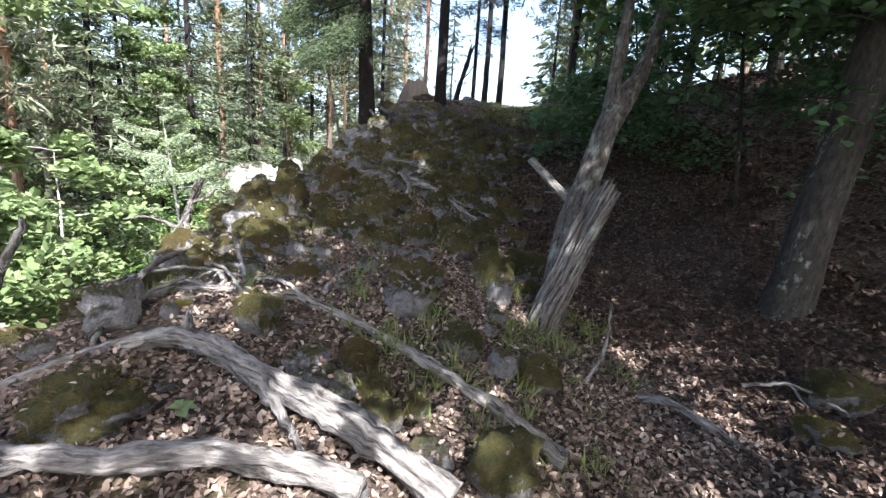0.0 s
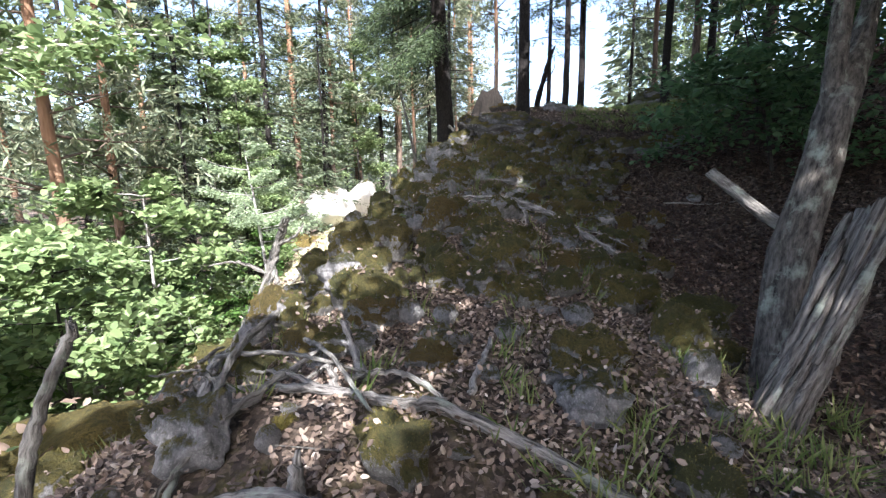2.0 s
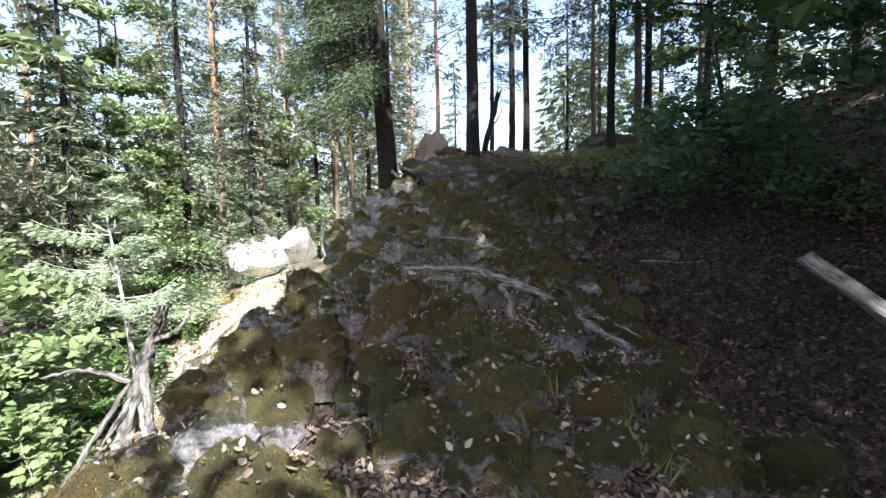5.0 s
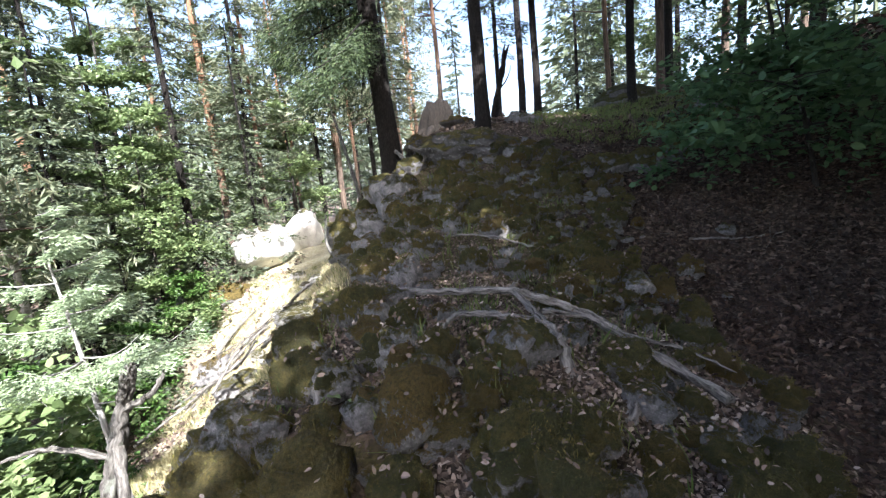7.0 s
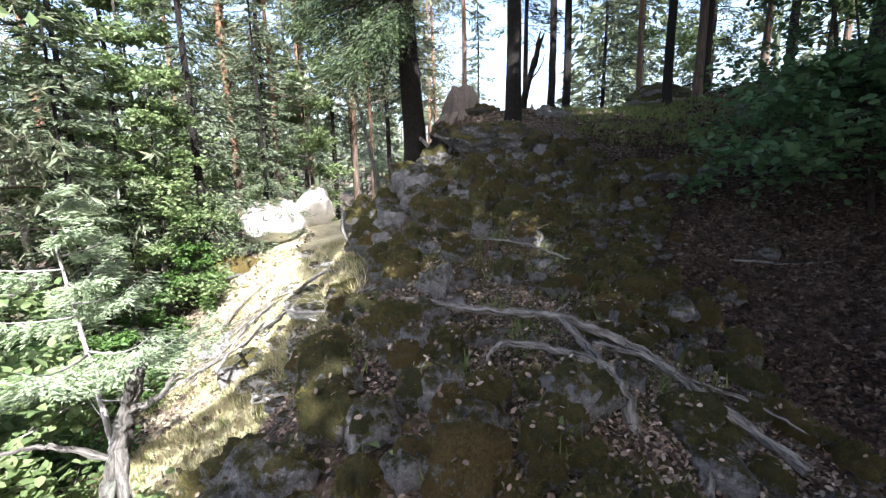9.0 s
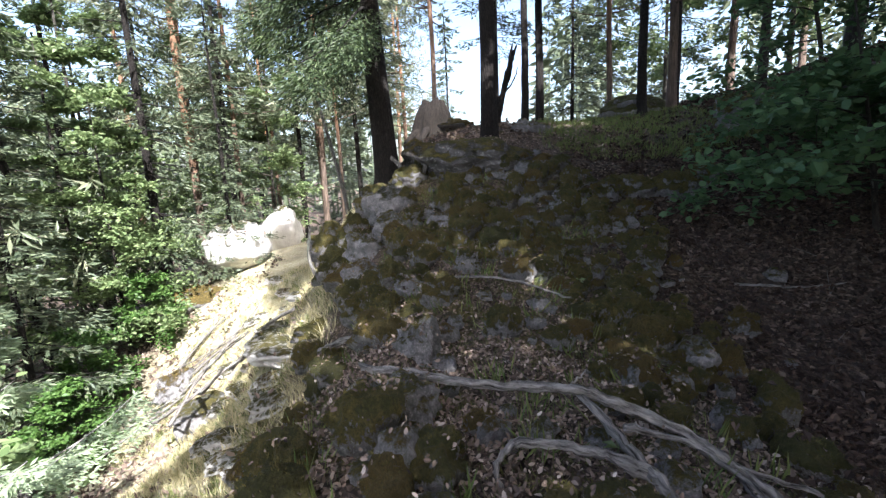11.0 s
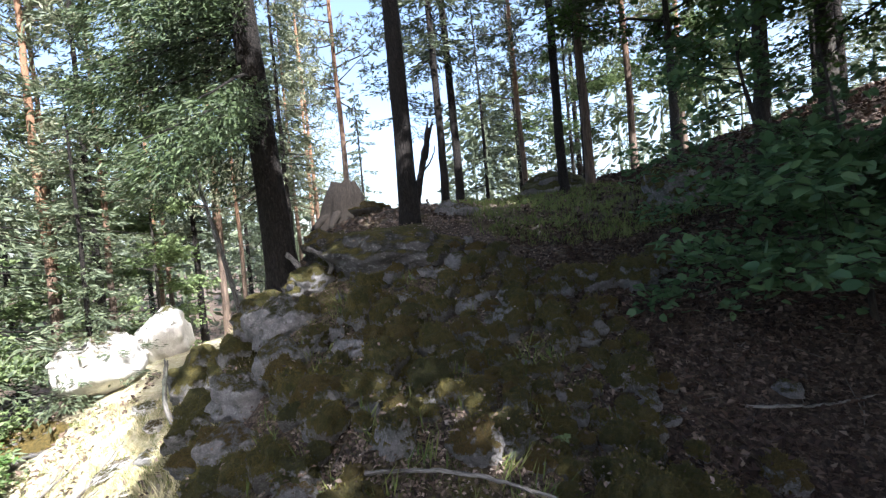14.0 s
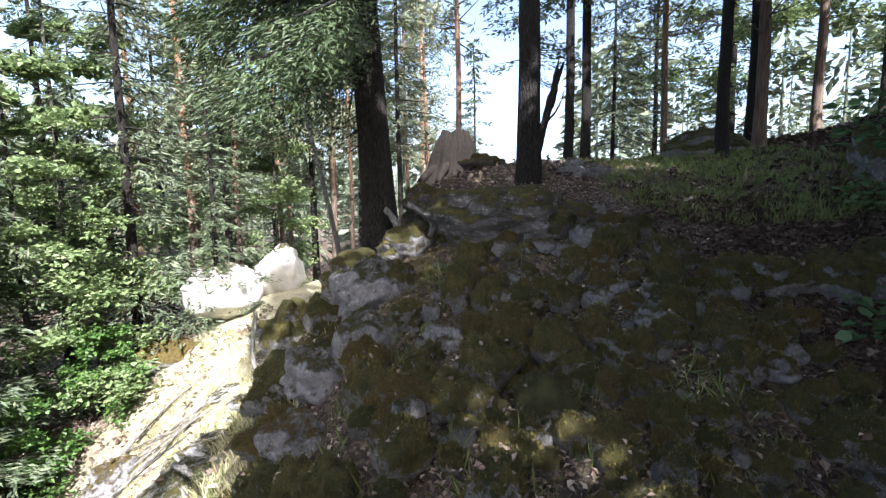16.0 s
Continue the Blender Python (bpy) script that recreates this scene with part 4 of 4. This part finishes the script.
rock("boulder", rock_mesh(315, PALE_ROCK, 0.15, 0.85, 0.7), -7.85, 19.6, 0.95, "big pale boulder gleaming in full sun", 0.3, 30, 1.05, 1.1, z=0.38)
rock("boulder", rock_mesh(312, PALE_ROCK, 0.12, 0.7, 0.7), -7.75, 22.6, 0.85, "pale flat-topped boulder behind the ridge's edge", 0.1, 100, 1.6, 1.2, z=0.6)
rock("boulder", rock_mesh(313, MOSSY_ROCK, 0.35, 0.7, 0.5), -8.6, 18.2, 0.7, "mossy boulder under a sunlit one", 0.25, 200, 0.9, 1.2)
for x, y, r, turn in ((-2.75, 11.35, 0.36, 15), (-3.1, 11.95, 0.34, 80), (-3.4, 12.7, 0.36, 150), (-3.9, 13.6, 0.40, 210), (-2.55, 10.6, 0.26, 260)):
    rock("slab", PALE[int(turn) % 3], x, y, r, "pale rock slab on the grassy shelf, lightened for full sun", 0.30, turn, 0.6, 1.5, 8, group="slabs")
rock("boulder", GREY[3], -7.2, 15.1, 0.45, "grey boulder half buried in dead branches", 0.2, 120, 1.0, 1.1)
rock("boulder", GREY[1], -5.3, 13.2, 0.5, "grey boulder with fallen branches against it", 0.2, 20, 1.0, 1.0)
for x, y, r, turn in ((1.95, 12.55, 0.25, 10), (2.45, 12.6, 0.28, 100), (2.9, 12.75, 0.24, 220)):
    rock("bank_rock", MOSSY[int(turn) % 7], x, y, r, "dark mossy rock in a shaded bank under the hazels", 0.25, turn, 1.0, 1.3, group="bank rocks")
rock("boulder", rock_mesh(321, MOSSY_ROCK, 0.3, 0.8, 0.7), 4.5, 14.7, 0.55, "dark boulder with a mossy crown in the shade", 0.2, 50, 1.1, 1.0)
rock("boulder", rock_mesh(322, MOSSY_ROCK, 0.3, 0.7, 0.4), 4.1, 18.8, 0.85, "sunlit mossy boulder in grass beyond the crest", 0.36, 50, 0.7, 1.5)
rock("boulder", rock_mesh(323, MOSSY_ROCK, 0.3, 0.7, 0.4), -2.6, 5.5, 0.5, "sunlit yellow-mossed boulder below the ridge's edge", 0.25, 50, 1.0, 1.3)
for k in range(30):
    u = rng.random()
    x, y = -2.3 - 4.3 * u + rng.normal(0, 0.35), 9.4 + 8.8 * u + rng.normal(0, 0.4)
    rock("slab", PALE[k % 3], x, y, rng.uniform(0.08, 0.26), "pale rock slab on the grassy shelf, lightened for full sun", 0.30, rng.uniform(0, 360), 0.6, 1.5, 8, group="slabs")

# ---- dead wood ----


def log(name, points, girth, label, material=FALLEN_WOOD, branches=(), sides=18, knobby=0.3, end=0.6, ragged=0.06, seed=1, lift=0.0):
    """A weathered log through a few points, with side branches."""
    rng = np.random.default_rng(seed)
    base = np.array(points[0], float)
    ob = thing(name, *base, label, "dead wood")
    s = Shape()
    line = curve(np.array(points, float) - base + [0, 0, lift], 9 * len(points))
    line += rng.normal(0, 0.003, line.shape)
    s.tube(line, girth / 2 * np.linspace(1, end, len(line)), sides, knobby, rng, ragged)
    part("stem", s.mesh("stem", material), ob)
    for p, g in branches:
        b = Shape()
        q = curve(np.array(p, float) - base, 7 * len(p))
        b.tube(q + rng.normal(0, 0.004, q.shape), g / 2 * np.linspace(1, 0.35, len(q)), 9, knobby, rng, 0.03)
        part("branch", b.mesh("branch", material), ob)
    return ob


log("fallen_log", LOG, 0.125,
    "grey weathered fallen log arching over mossy rocks", branches=(([(0.45, 4.1, 0.66), (0.62, 3.95, 0.6), (0.75, 3.82, 0.56)], 0.06), ([(-0.05, 4.32, 0.72), (-0.08, 4.4, 0.84)], 0.07)), end=0.42, seed=2, knobby=0.4, sides=28)
log("fallen_log", PALE_LOG, 0.085, "pale barkless fallen branch lying across the ridge", end=0.8, seed=3, knobby=0.35, sides=24,
    branches=(([(-0.05, 3.58, 0.6), (-0.25, 3.48, 0.57), (-0.5, 3.44, 0.52)], 0.05),))
log("fallen_log", LONG_LOG, 0.075, "long grey fallen branch with broken forks", branches=(([(-0.18, 4.88, 0.78), (-0.24, 4.94, 0.88), (-0.3, 4.98, 0.86)], 0.045), ([(-0.43, 4.93, 0.78), (-0.47, 5.0, 0.73), (-0.39, 5.1, 0.79)], 0.04), ([(0.1, 4.82, 0.75), (0.11, 4.95, 0.79), (0.24, 4.95, 0.74), (0.35, 4.9, 0.71)], 0.035), ([(-0.18, 4.88, 0.78), (-0.48, 5.0, 0.8), (-0.8, 5.13, 0.73)], 0.035)), end=0.45, seed=4)
log("fallen_branch", ARCH, 0.056, "grey forked fallen branch arched over mossy stones",
    branches=((PRONG, 0.075), (HOOK, 0.05), ([(0.41, 8.05, 1.35), (0.7, 8.0, 1.29), (0.88, 7.8, 1.2), (1.0, 7.5, 1.11)], 0.03), ([(0.87, 8.0, 1.18), (0.92, 7.6, 1.08), (0.97, 7.45, 1.05)], 0.028), ([(0.87, 8.0, 1.18), (1.17, 7.95, 1.11), (1.41, 7.8, 1.01)], 0.026), ([(0.18, 8.22, 1.45), (0.25, 8.25, 1.48), (0.31, 8.3, 1.51)], 0.016)), end=0.75, seed=5, knobby=0.4)
log("fallen_branch", [(-1.55, 9.5, 1.12), (-1.25, 9.35, 1.28), (-0.95, 9.15, 1.36)], 0.05, "lichen-grey stick lying on moss", end=0.7, seed=6)
log("dead_branch", [(-0.93, 4.15, 0.35), (-0.98, 4.2, 0.7), (-1.0, 4.3, 0.95), (-0.94, 4.4, 1.2)], 0.055, "upright lichen-grey dead branch at the ridge's edge", DEAD_WOOD, end=0.6, seed=7)
log("dead_snag", [(-2.72, 7.75, 0.0), (-2.58, 7.74, 0.4), (-2.44, 7.72, 0.72), (-2.33, 7.7, 0.98), (-2.24, 7.7, 1.15), (-2.2, 7.7, 1.24)], 0.125, "twisted lichen-covered dead snag rooted on the edge", DEAD_WOOD,
    (([(-2.44, 7.72, 0.7), (-2.15, 7.4, 0.5), (-1.8, 7.0, 0.5), (-1.55, 6.6, 0.52)], 0.08), ([(-2.35, 7.7, 0.95), (-2.12, 7.72, 1.05), (-2.02, 7.75, 1.2)], 0.05), ([(-2.5, 7.72, 0.6), (-2.8, 7.6, 0.75), (-3.1, 7.5, 0.72)], 0.05)), end=0.5, seed=8, knobby=0.4)
log("leaning_pole", [(-3.2, 16.2, 1.0), (-3.25, 16.15, 2.1), (-3.66, 16.1, 4.2), (-3.95, 16.1, 6.2)], 0.11, "thin grey dead stem leaning below the crest", DEAD_WOOD, end=0.4, seed=9)
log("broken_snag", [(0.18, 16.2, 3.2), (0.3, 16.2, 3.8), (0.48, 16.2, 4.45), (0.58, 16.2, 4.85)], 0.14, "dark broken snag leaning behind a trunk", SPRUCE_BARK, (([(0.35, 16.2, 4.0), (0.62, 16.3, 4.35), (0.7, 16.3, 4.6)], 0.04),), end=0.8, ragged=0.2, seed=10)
log("dead_pole", [(-2.45, 12.35, 0.6), (-2.6, 12.42, 0.95), (-2.75, 12.48, 1.35), (-2.7, 12.5, 1.75)], 0.07, "short dead pole leaning against the rocks", DEAD_WOOD, end=0.5, seed=11)
for n, p in enumerate(([(-4.9, 13.6, -0.9), (-4.2, 13.0, -0.35), (-3.3, 12.0, 0.45), (-2.5, 11.2, 0.95)], [(-5.3, 13.1, -1.1), (-4.6, 12.3, -0.7), (-3.9, 11.8, -0.1)], [(-5.6, 12.4, -1.3), (-4.8, 12.4, -0.8), (-4.0, 12.9, -0.2)], [(-5.0, 12.0, -1.1), (-4.9, 12.9, -0.6), (-4.6, 13.8, -0.3)])):
    log("fallen_branch", p, 0.09 - 0.012 * n, "sun-bleached fallen branch on the slope below the ridge", end=0.4, seed=20 + n)
for n, (p, g) in enumerate((([(-1.12, 5.85, 0.80), (-0.98, 5.3, 0.80), (-0.72, 4.75, 0.76), (-0.52, 4.3, 0.68)], 0.05), ([(-0.45, 4.9, 0.86), (-0.52, 4.6, 0.80), (-0.55, 4.3, 0.70)], 0.03), ([(-1.2, 5.35, 0.68), (-0.6, 5.1, 0.86), (-0.1, 4.95, 0.88)], 0.03), ([(-0.65, 5.42, 0.80), (-0.3, 5.05, 0.90), (0.05, 4.7, 0.84)], 0.028),
                            ([(-1.25, 4.9, 0.58), (-1.3, 5.2, 0.62), (-1.4, 5.6, 0.62)], 0.04), ([(-1.5, 5.9, 0.5), (-1.62, 6.4, 0.72), (-1.85, 6.9, 0.82)], 0.05), ([(-1.35, 5.6, 0.55), (-1.5, 6.1, 0.75), (-1.7, 6.75, 1.0)], 0.045), ([(-0.8, 4.9, 0.75), (-1.1, 5.1, 0.72), (-1.5, 5.2, 0.6)], 0.022))):
    log("fallen_branch", p, g, "thin grey dead branch tangled on the ridge's edge", DEAD_WOOD, end=0.5, sides=8, seed=50 + n)
for n, (p, g) in enumerate((
    ([(-0.13, 5.04, 0.8), (-0.28, 5.28, 0.81), (-0.41, 5.44, 0.91)], 0.05),
    ([(-0.61, 5.07, 0.72), (-0.54, 5.15, 0.77), (-0.48, 5.25, 0.82)], 0.035),
    ([(-0.19, 5.0, 0.81), (-0.03, 4.99, 0.86), (0.11, 4.97, 0.87), (0.29, 4.89, 0.82)], 0.03),
    ([(-0.83, 4.8, 0.7), (-1.42, 5.67, 0.55), (-3.08, 8.1, -0.53)], 0.06),
    ([(-1.09, 5.8, 0.72), (-1.03, 5.9, 0.79), (-0.94, 5.9, 0.82)], 0.05),
    ([(-0.6, 4.73, 0.77), (-0.52, 4.78, 0.79), (-0.57, 4.96, 0.76)], 0.05),
    ([(0.38, 5.0, 0.8), (0.39, 5.22, 0.83), (0.4, 5.5, 0.83)], 0.035),
    ([(0.7, 7.2, 1.08), (0.77, 7.37, 1.11), (0.84, 7.55, 1.16)], 0.05),
    ([(-0.58, 6.86, 1.27), (-0.63, 6.96, 1.33), (-0.68, 7.05, 1.38)], 0.05),
)):
    log("fallen_branch", p, g, "short weathered grey branch lying on leaf litter", end=0.7, sides=10, seed=120 + n)
brush = np.random.default_rng(15)
for n in range(16):
    x, y, a, l = brush.uniform(-8.2, -6.0), brush.uniform(13.2, 16.2), brush.uniform(0.2, 1.5), brush.uniform(0.9, 2.0)
    ends = [(x - l * math.cos(a) / 2, y - l * math.sin(a) / 2), (x, y), (x + l * math.cos(a) / 2, y + l * math.sin(a) / 2)]
    log("fallen_branch", [(p, q, put_at(p, q, 0.05 + 0.14 * brush.random())) for p, q in ends], brush.uniform(0.03, 0.08), "sun-bleached fallen branch on the slope below the ridge", DEAD_WOOD, end=0.4, sides=7, seed=80 + n)
log("twig", [(2.35, 10.95, 1.2), (2.6, 10.8, 1.22), (2.95, 10.76, 1.2), (3.3, 10.7, 1.24)], 0.03, "bare curved twig on dark leaf litter", sides=7, seed=30)
log("twig", [(3.2, 5.45, 0.25), (3.4, 5.3, 0.36), (3.6, 5.1, 0.3)], 0.03, "bare forked twig beside a mossy stone", sides=7, seed=31, branches=(([(3.4, 5.3, 0.36), (3.5, 5.2, 0.2)], 0.02),))
log("twig", [(-0.5, 9.9, 1.62), (0.0, 9.75, 1.62), (0.45, 9.6, 1.5)], 0.025, "thin dry twig lying on moss", sides=7, seed=32)
log("twig", [(1.9, 4.9, 0.25), (2.2, 5.3, 0.45), (2.3, 5.6, 0.7)], 0.03, "thin dry stem leaning beside the stump", sides=7, seed=33)
log("root_branch", [(2.4, 5.2, 0.2), (2.55, 5.0, 0.3), (2.9, 4.7, 0.18)], 0.06, "grey broken branch on leaf litter", seed=34)

# The split stump.
srng = np.random.default_rng(77)
stump = thing("split_stump", 1.86, 5.62, 0.4, "tall split grey stump with torn wood and a ragged top", "stump")
body = Shape()
line = curve([(-0.06, 0.02, -0.3), (-0.03, 0.03, 0.1), (0.10, 0.07, 0.45), (0.26, 0.15, 0.85), (0.38, 0.22, 1.10)], 60)
girths = np.interp(np.linspace(0, 1, 60), [0, 0.2, 0.5, 0.8, 1], [0.15, 0.095, 0.085, 0.098, 0.09])
body.tube(line, girths * 0.85, 56, 0.34, srng, 0.07)
# Torn strands of wood along it.
for k in range(40):
    a = k * 2.4 + srng.uniform(-0.2, 0.2)
    lo = int(srng.choice((0, 0, 4, 10, 20, 28)))
    hi = int(min(59, lo + srng.integers(18, 44)))
    u = np.arange(lo, hi)
    swirl = a + 0.9 * (u - lo) / 60
    out = girths[u] * srng.uniform(0.88, 1.15) + 0.05 * np.exp(-u / 4.0)
    strand = line[u] + np.stack([np.cos(swirl) * out, np.sin(swirl) * out, -0.12 * np.cos(swirl) * out], -1)
    splinter = Shape()
    splinter.tube(strand, srng.uniform(0.012, 0.028) * np.interp(np.linspace(0, 1, len(u)), [0, 0.3, 0.85, 1], [0.7, 1, 0.8, 0.3]), 8, 0.4, srng, 0.03)
    part("splinter", splinter.mesh("splinter", STUMP_WOOD), stump)
part("trunk", body.mesh("trunk", STUMP_WOOD), stump)

# The rooty stump on the skyline.
top = thing("old_stump", -1.36, 18.25, 3.3, "dark uprooted stump standing on the crest", "stump")
body = Shape()
body.tube(curve([(0, 0, -0.2), (0.0, 0, 0.3), (0.05, 0, 0.65), (0.06, 0, 0.95)], 22), np.interp(np.linspace(0, 1, 22), [0, 0.3, 0.7, 1], [0.52, 0.40, 0.33, 0.22]), 28, 0.42, srng, 0.10)
part("trunk", body.mesh("trunk", SHADED_ROOT_WOOD), top)
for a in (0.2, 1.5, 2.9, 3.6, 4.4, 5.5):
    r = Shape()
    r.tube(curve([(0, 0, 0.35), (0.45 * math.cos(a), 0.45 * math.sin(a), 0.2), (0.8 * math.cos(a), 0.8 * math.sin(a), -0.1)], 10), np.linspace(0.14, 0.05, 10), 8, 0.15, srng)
    part("root", r.mesh("root", SHADED_ROOT_WOOD), top)
for p in ([(-1.55, 13.25, 2.75), (-1.35, 12.95, 2.55), (-1.3, 12.8, 2.3)], [(-1.3, 13.25, 2.8), (-1.0, 12.95, 2.6), (-1.12, 12.75, 2.3)]):
    log("root", p, 0.07, "bare grey root over the rock beside the spruce", DEAD_WOOD, seed=40)

# ---- leaf litter, twigs, grass ----
rng = np.random.default_rng(12)


def resting(x, y):
    """Height of what lies uppermost at places: the ground or a rock on it."""
    z = ground_z(x, y)
    for _, cx, cy, cz, rx, ry, rz in ROCKS:
        d = ((x - cx) ** 2 + (y - cy) ** 2) / (rx * ry)
        z = np.where(d < 0.8, np.maximum(z, cz + rz * np.sqrt(np.clip(1 - d, 0, 1))), z)
    return z


def scatter(n, x0, x1, y0, y1):
    return rng.uniform(x0, x1, n), rng.uniform(y0, y1, n)


for label, material, fields in (
    ("thick carpet of dry pale brown beech leaves on the ridge", LITTER, ((66000, (-1.7, 3.6, 2.8, 6.6), 0.034), (34000, (-2.0, 1.9, 6.2, 8.9), 0.030), (9000, (-1.9, 1.9, 8.7, 10.2), 0.032), (17000, (-2.2, 1.9, 10.0, 14.5), 0.034), (6000, (-2.5, 2.5, 14.0, 20.0), 0.09), (6000, (-7.0, -2.0, 3.0, 16.0), 0.09), (5000, (-1.8, 1.8, 1.2, 3.1), 0.04), (7000, (-13.0, -6.5, 9.0, 20.0), 0.12), (7000, (-4.5, 6.5, -4.0, 3.2), 0.075))),
    ("damp brown beech leaves filling the hollow, darkened further for its shade", SHADED_DAMP_LITTER, ((34000, (1.0, 5.0, 2.2, 9.5), 0.056), (24000, (1.2, 5.5, 9.0, 14.5), 0.066), (16000, (4.6, 12.0, 4.0, 19.0), 0.12), (4000, (2.0, 6.0, 14.0, 20.0), 0.1))),
):
    litter = Shape()
    for n, area, size in fields:
        x, y = scatter(n, *area)
        top = resting(x, y)
        keep = (bumps(x, y, 0.5, 8) + 0.7 * bumps(x, y, 1.6, 9) + 0.4 * np.clip(x - 0.2, -1, 1.2) + 0.95) > rng.normal(0, 0.45, n)
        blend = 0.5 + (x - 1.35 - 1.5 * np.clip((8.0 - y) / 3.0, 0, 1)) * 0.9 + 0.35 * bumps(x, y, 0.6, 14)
        keep &= (rng.random(n) < (blend if material is SHADED_DAMP_LITTER else 1 - blend)) | (y > 14) | (area[3] < 3.5)
        keep &= (top - ground_z(x, y) < 0.02) | (rng.random(n) < 0.13)
        x, y, top = x[keep], y[keep], top[keep]
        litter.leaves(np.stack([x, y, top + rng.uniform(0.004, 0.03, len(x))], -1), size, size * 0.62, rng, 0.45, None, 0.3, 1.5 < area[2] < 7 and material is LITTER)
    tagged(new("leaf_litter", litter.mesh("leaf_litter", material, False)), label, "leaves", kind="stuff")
sticks = Shape()
x, y = scatter(420, -2.2, 5.5, 2.5, 14)
for a, b in zip(x, y):
    w, l = rng.uniform(0, 6.28), rng.uniform(0.06, 0.3)
    p = [(a, b, put_at(a, b, 0.012)), (a + l * math.cos(w), b + l * math.sin(w), put_at(a + l * math.cos(w), b + l * math.sin(w), 0.02))]
    sticks.tube(p, [0.005, 0.003], 4)
tagged(new("sticks", sticks.mesh("sticks", DEAD_WOOD)), "small dry sticks strewn over the forest floor", "sticks", kind="stuff")


def sward(label, material, patches, length):
    s = Shape()
    for n, (x0, x1, y0, y1) in patches:
        cx, cy = scatter(max(1, n // 14), x0, x1, y0, y1)
        x = np.repeat(cx, 14) + rng.normal(0, 0.045, 14 * len(cx))
        y = np.repeat(cy, 14) + rng.normal(0, 0.045, 14 * len(cx))
        head = np.repeat(rng.normal(0, 0.35, (len(cx), 3)), 14, 0) + [0, 0, 1.0]
        s.leaves(np.stack([x, y, ground_z(x, y) - 0.01], -1), length, 0.009, rng, 0.0, head, 0.2)
    return tagged(new("grass", s.mesh("grass", material, False)), label, "grass", kind="stuff")


sward("tufts of thin green grass by the logs and on the crest", GRASS_BLADE, ((750, (0.6, 2.1, 4.1, 5.4)), (500, (1.4, 2.4, 5.3, 6.2)), (14000, (0.9, 4.6, 13.6, 19.5)), (2600, (-1.3, 1.2, 4.8, 12.5)), (4500, (-5.4, -1.9, 8.0, 14.5)), (5000, (-8.0, -3.6, 13.0, 18.6)), (3000, (-5.0, -1.6, 3.0, 8.0))), 0.15)
sward("short olive grass and moss shoots between the stones of the ridge", MOSSY_GRASS, ((26000, (-1.3, 1.2, 7.6, 13.4)),), 0.045)
sward("dry straw-coloured grass on the shelf, paled for the sunlight there", DRY_GRASS, ((20000, (-5.4, -1.8, 8.4, 14.5)), (12000, (-7.6, -3.6, 13.0, 18.6))), 0.16)

# Seedlings.
for n, (x, y) in enumerate(((0.18, 3.95), (0.42, 3.72), (2.15, 4.05), (-0.62, 7.0), (-0.45, 6.95), (0.1, 7.2), (0.35, 7.95), (0.15, 6.75), (0.7, 10.3), (-0.9, 10.9))):
    s = thing("seedling", x, y, put_at(x, y), "small green maple seedling among dry leaves", "plant", "seedlings")
    a = Shape()
    a.tube([(0, 0, -0.01), (0.01, 0, 0.07)], [0.003, 0.002], 5)
    part("stem", a.mesh("stem", MAPLE_LEAF), s)
    for k in range(5):
        b = Shape()
        w = k * 1.26 + n
        b.leaves([(0.01, 0, 0.07)], 0.07, 0.055, rng, 0.6, [(math.cos(w), math.sin(w), 0.15)])
        part("leaf", b.mesh("leaf", MAPLE_LEAF, False), s)

# Moss shoots that roughen the outlines of the mossy rocks.
shoots = Shape()
for ob, x, y, z, rx, ry, rz in ROCKS:
    if ob.data.materials[0] not in (MOSSY_ROCK, MOSS) or y > 12.6 or rx > 0.5:
        continue
    me = ob.data
    co = np.empty(3 * len(me.vertices), np.float32)
    me.vertices.foreach_get("co", co)
    m = np.array(ob.matrix_basis)
    p = co.reshape(-1, 3) @ m[:3, :3].T + m[:3, 3]
    out = p - [x, y, z]
    out /= np.linalg.norm(out, axis=1, keepdims=True) + 1e-9
    p, out = p[out[:, 2] > 0.15], out[out[:, 2] > 0.15]
    p, out = p[p[:, 2] > ground_z(p[:, 0], p[:, 1])], out[p[:, 2] > ground_z(p[:, 0], p[:, 1])]
    n = int(min(7000, (46000 if y < 9.5 else 18000) * rx * ry) + 40)
    if not len(p):
        continue
    k = rng.integers(0, len(p), n)
    j = p[k] + rng.normal(0, 0.06 * min(rx, 0.2), (n, 3)) - out[k] * 0.006
    shoots.leaves(j, 0.013 if y < 9.5 else 0.02, 0.0034 if y < 9.5 else 0.006, rng, 0.0, out[k] + [0, 0, 0.4], 0.2)
kk = Mat("moss_shoot", 0.9)
MOSS_SHOOT = kk.done(kk.mix(kk.ramp(kk.noise(2.2, 5), (0.35, 0.0), (0.68, 1.0)), kk.mix(kk.island(), (0.050, 0.054, 0.016), (0.110, 0.104, 0.028)), kk.mix(kk.island(), (0.085, 0.074, 0.022), (0.195, 0.150, 0.040))), 0.15)
tagged(new("moss", shoots.mesh("moss", MOSS_SHOOT, False)), "fuzzy olive-gold moss shoots on the rocks", "moss", kind="stuff")
